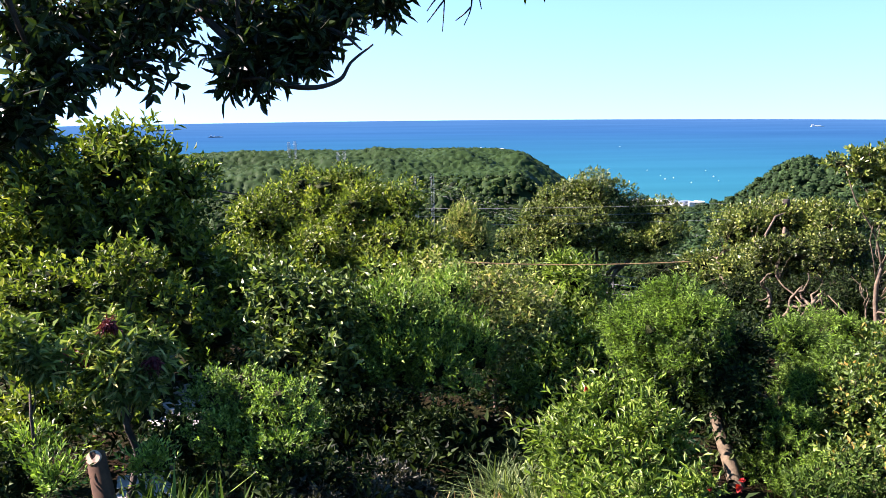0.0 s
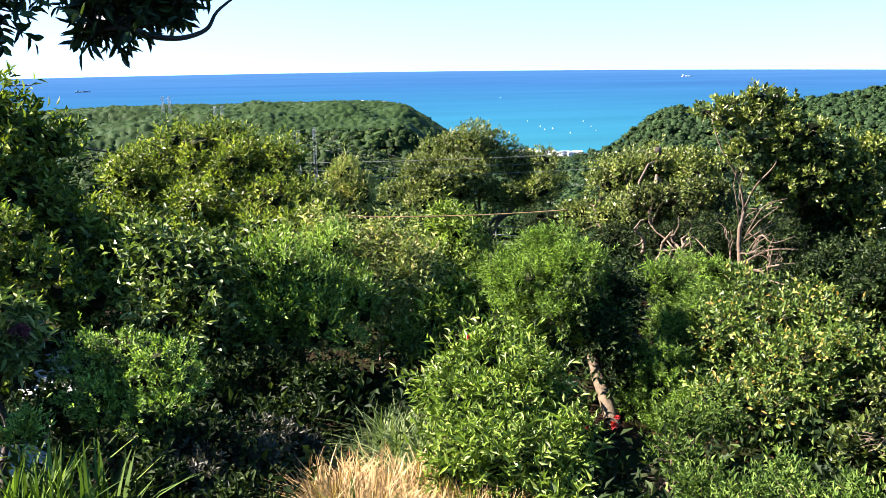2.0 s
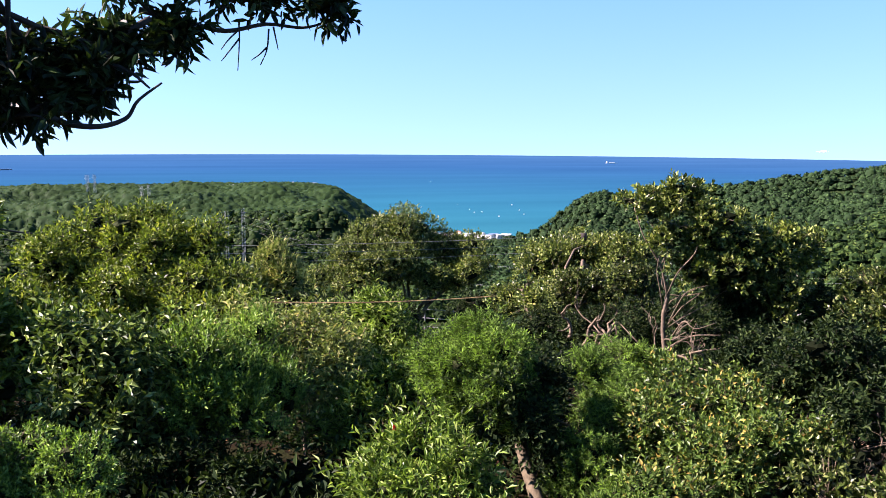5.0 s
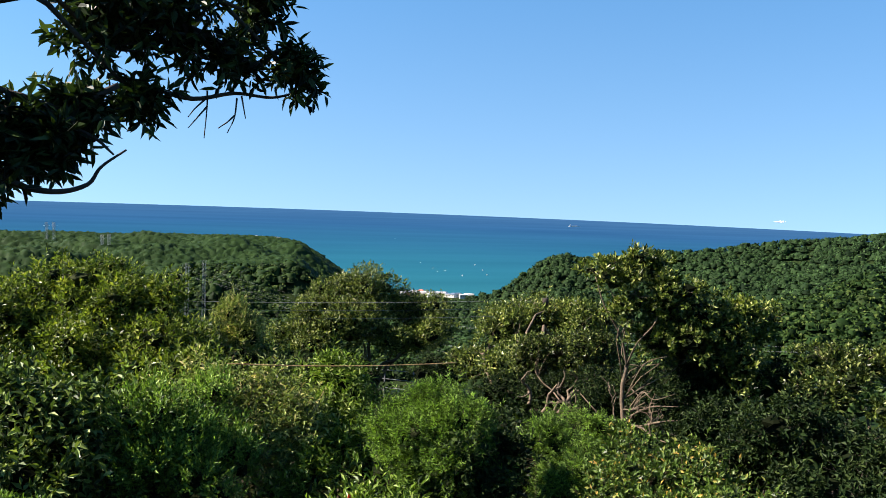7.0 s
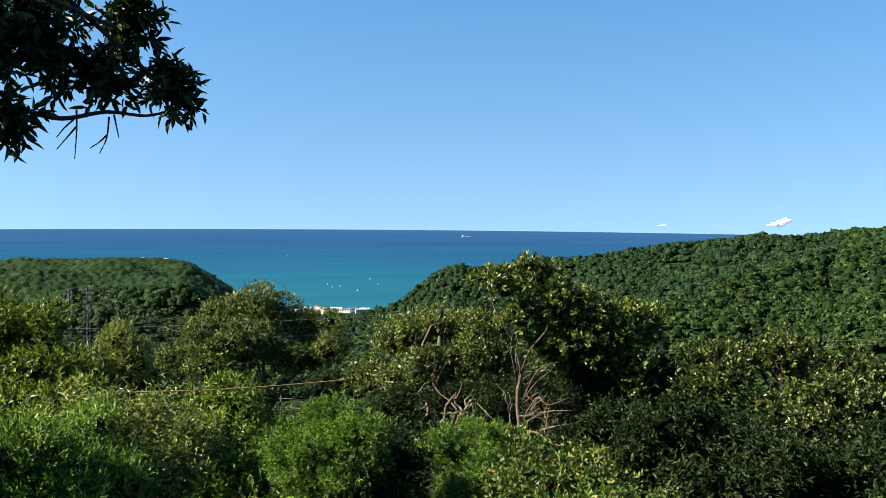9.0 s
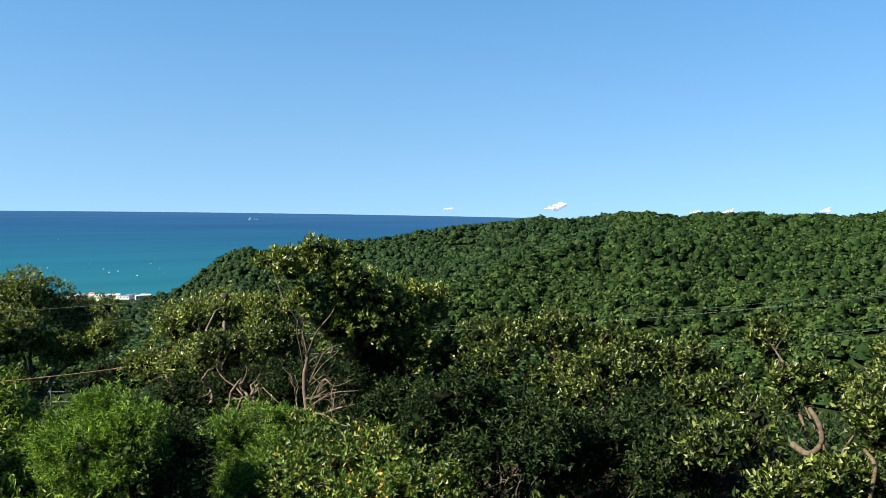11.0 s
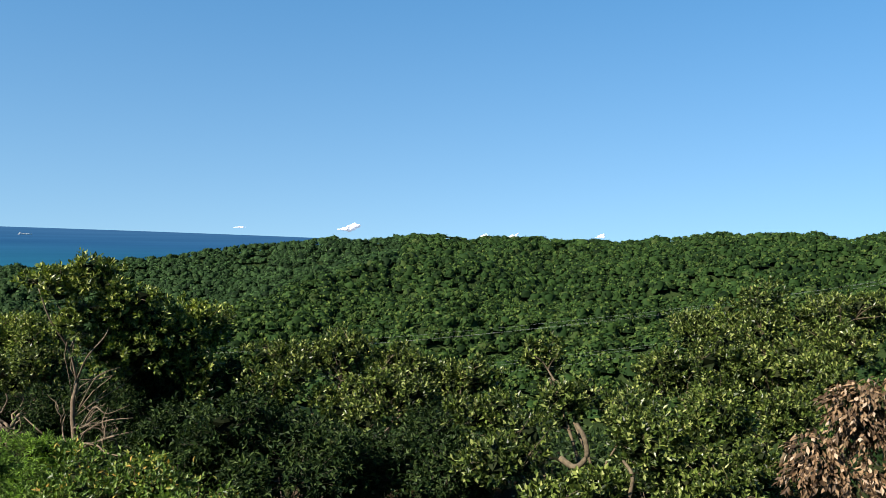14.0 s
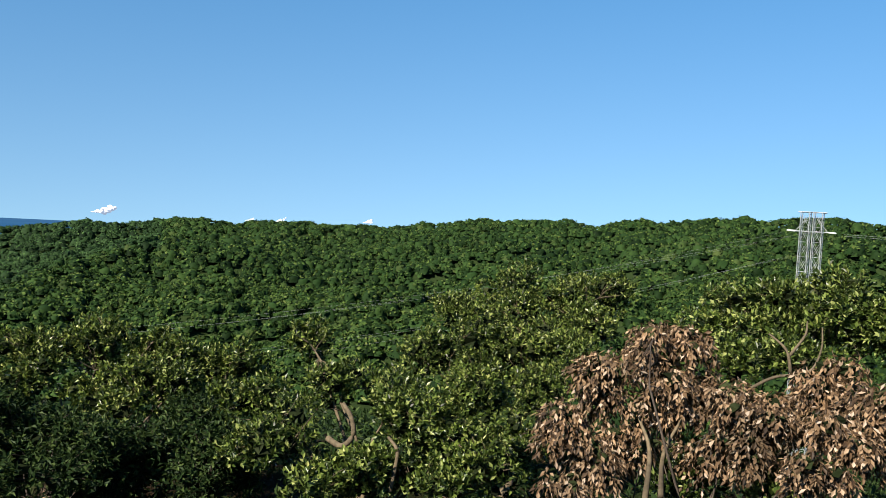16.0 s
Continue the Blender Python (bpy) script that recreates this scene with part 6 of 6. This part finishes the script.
def railing(a, b, posts, label):
    a, b = np.array(a), np.array(b)
    root = thing("railing", tuple(a), label, "railing")
    for h in (0.2, 0.45, 0.7, 0.95):
        v, f = tubes([tube([a + (0, 0, h), b + (0, 0, h)], 0.013, 6)])
        part("rail", v, f, WIRE, root)
    for k in range(posts):
        p = a + (b - a) * k / (posts - 1)
        v, f = tubes([tube([p - (0, 0, 0.6), p + (0, 0, 1.0)], 0.02, 6)])
        part("post", v, f, WIRE, root)


railing((3.17, 25.10, -6.03), (6.09, 23.47, -6.06), 5, "grey metal railing under the round tree")

px_, py_ = bearing_spot(20.9, 19.2)
pz = float(ground_height(np.array([px_]), np.array([py_]))[0])
post_root = thing("cut_trunk", (px_, py_, pz), "grey-brown sawn-off trunk standing above the flat tree", "tree trunk")
v, f = tubes([tube([(px_, py_, pz - 0.2), (px_ + 0.03, py_, -3.2), (px_, py_, -2.42)], [0.10, 0.07, 0.06], 10)])
part("trunk", v, f, DARKBARK, post_root, smooth=True)
v, f = tubes([tube([(px_, py_, -2.44), (px_, py_, -2.24)], [0.068, 0.072], 10)])
part("burl", v, f, DARKBARK, post_root, "swollen weathered top", True)

# ---- path, log, grasses ----
path = thing("path", (-2.6, 8.2, -3.3), "grey concrete garden path with leaves on it", "path", kind="structure")
for k, (az, r) in enumerate(((-20.4, 6.9), (-19.2, 7.6), (-18.0, 8.3), (-17.0, 9.0), (-16.2, 9.7), (-15.6, 10.4))):
    sx, sy = bearing_spot(az, r)
    sz = float(ground_height(np.array([sx]), np.array([sy]))[0])
    v, f = box_mesh(sx, sy, sz - 0.05, 0.40, 0.60, 0.13, radians(18 + 7 * k))
    part("slab", v, f, SLAB, path)

log_foot, log_head = np.array((-2.11, 5.04, -2.61)), np.array((-2.26, 5.26, -2.24))
log_root = thing("log", tuple(log_foot), "dark tree stump with a pale sawn top", "stump")
axis_ = (log_head - log_foot) / np.linalg.norm(log_head - log_foot)
v, f = tubes([tube([log_foot - axis_ * 0.8, log_foot + axis_ * 0.2, log_head - axis_ * 0.02, log_head], [0.075, 0.066, 0.06, 0.057], 14)])
part("trunk", v, f, STUMPBARK, log_root, smooth=True)
face_way = axis_ * 0.4 + np.array([0.15, -0.9, 0.0])
v, f = tubes([tube([log_head - axis_ * 0.045, log_head - axis_ * 0.03 + face_way * 0.075], [0.05, 0.046], 14)])
part("sawn_face", v, f, CUTWOOD, log_root, "pale sawn wood")


def blades(rng, feet, length, width, lean, arch=0.5):
    """Grass blades: narrow strips that rise and bow over."""
    n = len(feet)
    a = rng.uniform(0, 2 * np.pi, n)
    out = np.stack([np.cos(a), np.sin(a), np.zeros(n)], -1)
    side = np.stack([-np.sin(a), np.cos(a), np.zeros(n)], -1)
    L = length * rng.uniform(0.55, 1.2, n)[:, None]
    W = width * rng.uniform(0.7, 1.2, n)[:, None]
    t = np.abs(rng.normal(lean, lean * 0.5, n))[:, None]
    up = np.array([[0, 0, 1.0]])
    rows = []
    for s, w in ((0.0, 0.8), (0.4, 1.0), (0.75, 0.7), (1.0, 0.08)):
        p = feet + L * s * (up * (1 - arch * t * s) + out * t * (0.5 + s))
        rows += [p - side * W * w / 2, p + side * W * w / 2]
    v = np.stack(rows, 1).reshape(-1, 3)
    q = np.array([[0, 1, 3, 2], [2, 3, 5, 4], [4, 5, 7, 6]])
    f = (np.arange(n)[:, None, None] * 8 + q[None]).reshape(-1, 4)
    return v, f


def tuft_field(name, label, category, spots, per, spread, length, width, lean, mat, seed, lift_=0.0):
    rng = np.random.default_rng(seed)
    s = np.array(spots)
    feet = np.repeat(s[:, :2], per, 0) + rng.normal(0, spread, (len(s) * per, 2))
    z = ground_height(feet[:, 0], feet[:, 1]) + lift_ - 0.03
    v, f = blades(rng, np.concatenate([feet, z[:, None]], 1), length, width, lean)
    base = (float(s[0, 0]), float(s[0, 1]), float(z.min()))
    root = thing(name, base, label, category, kind="stuff")
    part("blades", v, f, mat, root, kind="stuff")
    return root


def spots_in(rng, az, r, n):
    a, d = np.radians(rng.uniform(*az, n)), rng.uniform(*r, n)
    return np.stack([np.sin(a) * d, np.cos(a) * d], -1)


rg = np.random.default_rng(77)
tuft_field("dry_grass", "thick patch of tall straw-coloured dry grass", "grass", spots_in(rg, (-2.0, 11.5), (4.5, 5.4), 100), 66, 0.07, 0.40, 0.010, 0.45, STRAW, 31)
tuft_field("grass", "green and yellow grass beside the dry patch", "grass", spots_in(rg, (2, 12), (5.6, 6.5), 36), 60, 0.08, 0.36, 0.009, 0.6, GRASS, 32)
tuft_field("strap_leaf_plant", "lush clump of long green strap leaves", "plant", spots_in(rg, (-21.5, -16.0), (5.0, 5.5), 14), 26, 0.07, 0.72, 0.032, 0.30, STRAPLEAF, 33)
tuft_field("strap_leaf_plant", "small clump of broad arching green leaves", "plant", spots_in(rg, (-4.0, 1.0), (4.7, 4.95), 6), 12, 0.05, 0.36, 0.045, 0.9, STRAPLEAF, 34)
tuft_field("strap_leaf_plant", "single plant of broad upright green leaves", "plant", spots_in(rg, (20.5, 21.5), (4.95, 5.1), 2), 6, 0.03, 0.40, 0.045, 0.5, STRAPLEAF, 35)


def undergrowth():
    """Weeds and seedlings over the garden floor."""
    rng = np.random.default_rng(41)
    n = 9000
    az = np.radians(rng.uniform(-34, 98, n))
    r = 4.4 + 20 * rng.random(n) ** 1.6
    x, y = np.sin(az) * r, np.cos(az) * r
    keep = (np.sin(x * 1.1 + 2) * np.sin(y * 1.3) > -0.55) & ~((np.degrees(az) > -3) & (np.degrees(az) < 15) & (r < 6.0))
    x, y, r = x[keep], y[keep], r[keep]
    z = ground_height(x, y)
    n = len(x)
    k = 9
    tall = rng.uniform(0.05, 0.40, n) * (1 + r / 30)
    at_ = np.repeat(np.stack([x, y, z], -1), k, 0)
    at_[:, 2] += np.repeat(tall, k) * rng.random(n * k)
    at_[:, :2] += rng.normal(0, 0.10, (n * k, 2))
    along = rng.normal(0, 1, (n * k, 3)) + np.array([0, 0, 0.5])
    size = 0.075 * np.repeat(1 + r / 18, k)
    v, f = leaves(rng, at_, along, size, size * 0.42, 0.2, coarse=True)
    root = thing("undergrowth", (0, 8, -3.4), "green weeds and seedlings over the garden floor", "undergrowth", kind="stuff")
    part("weed_leaves", v, f, DARKSHADELEAF, root, kind="stuff")
    m = 11000
    az = np.radians(rng.uniform(-30, 95, m))
    r = 4.2 + 10 * rng.random(m) ** 1.2
    x, y = np.sin(az) * r, np.cos(az) * r
    at_ = np.stack([x, y, ground_height(x, y) + 0.015], -1)
    v, f = leaves(rng, at_, rng.normal(0, 1, (m, 3)) * np.array([1, 1, 0.15]), 0.07, 0.03, 0.1, coarse=True, flat=2.0)
    root = thing("leaf_litter", (0, 6, -3.4), "brown fallen leaves on the ground", "leaf litter", kind="stuff")
    part("fallen_leaves", v, f, LITTER, root, kind="stuff")


undergrowth()
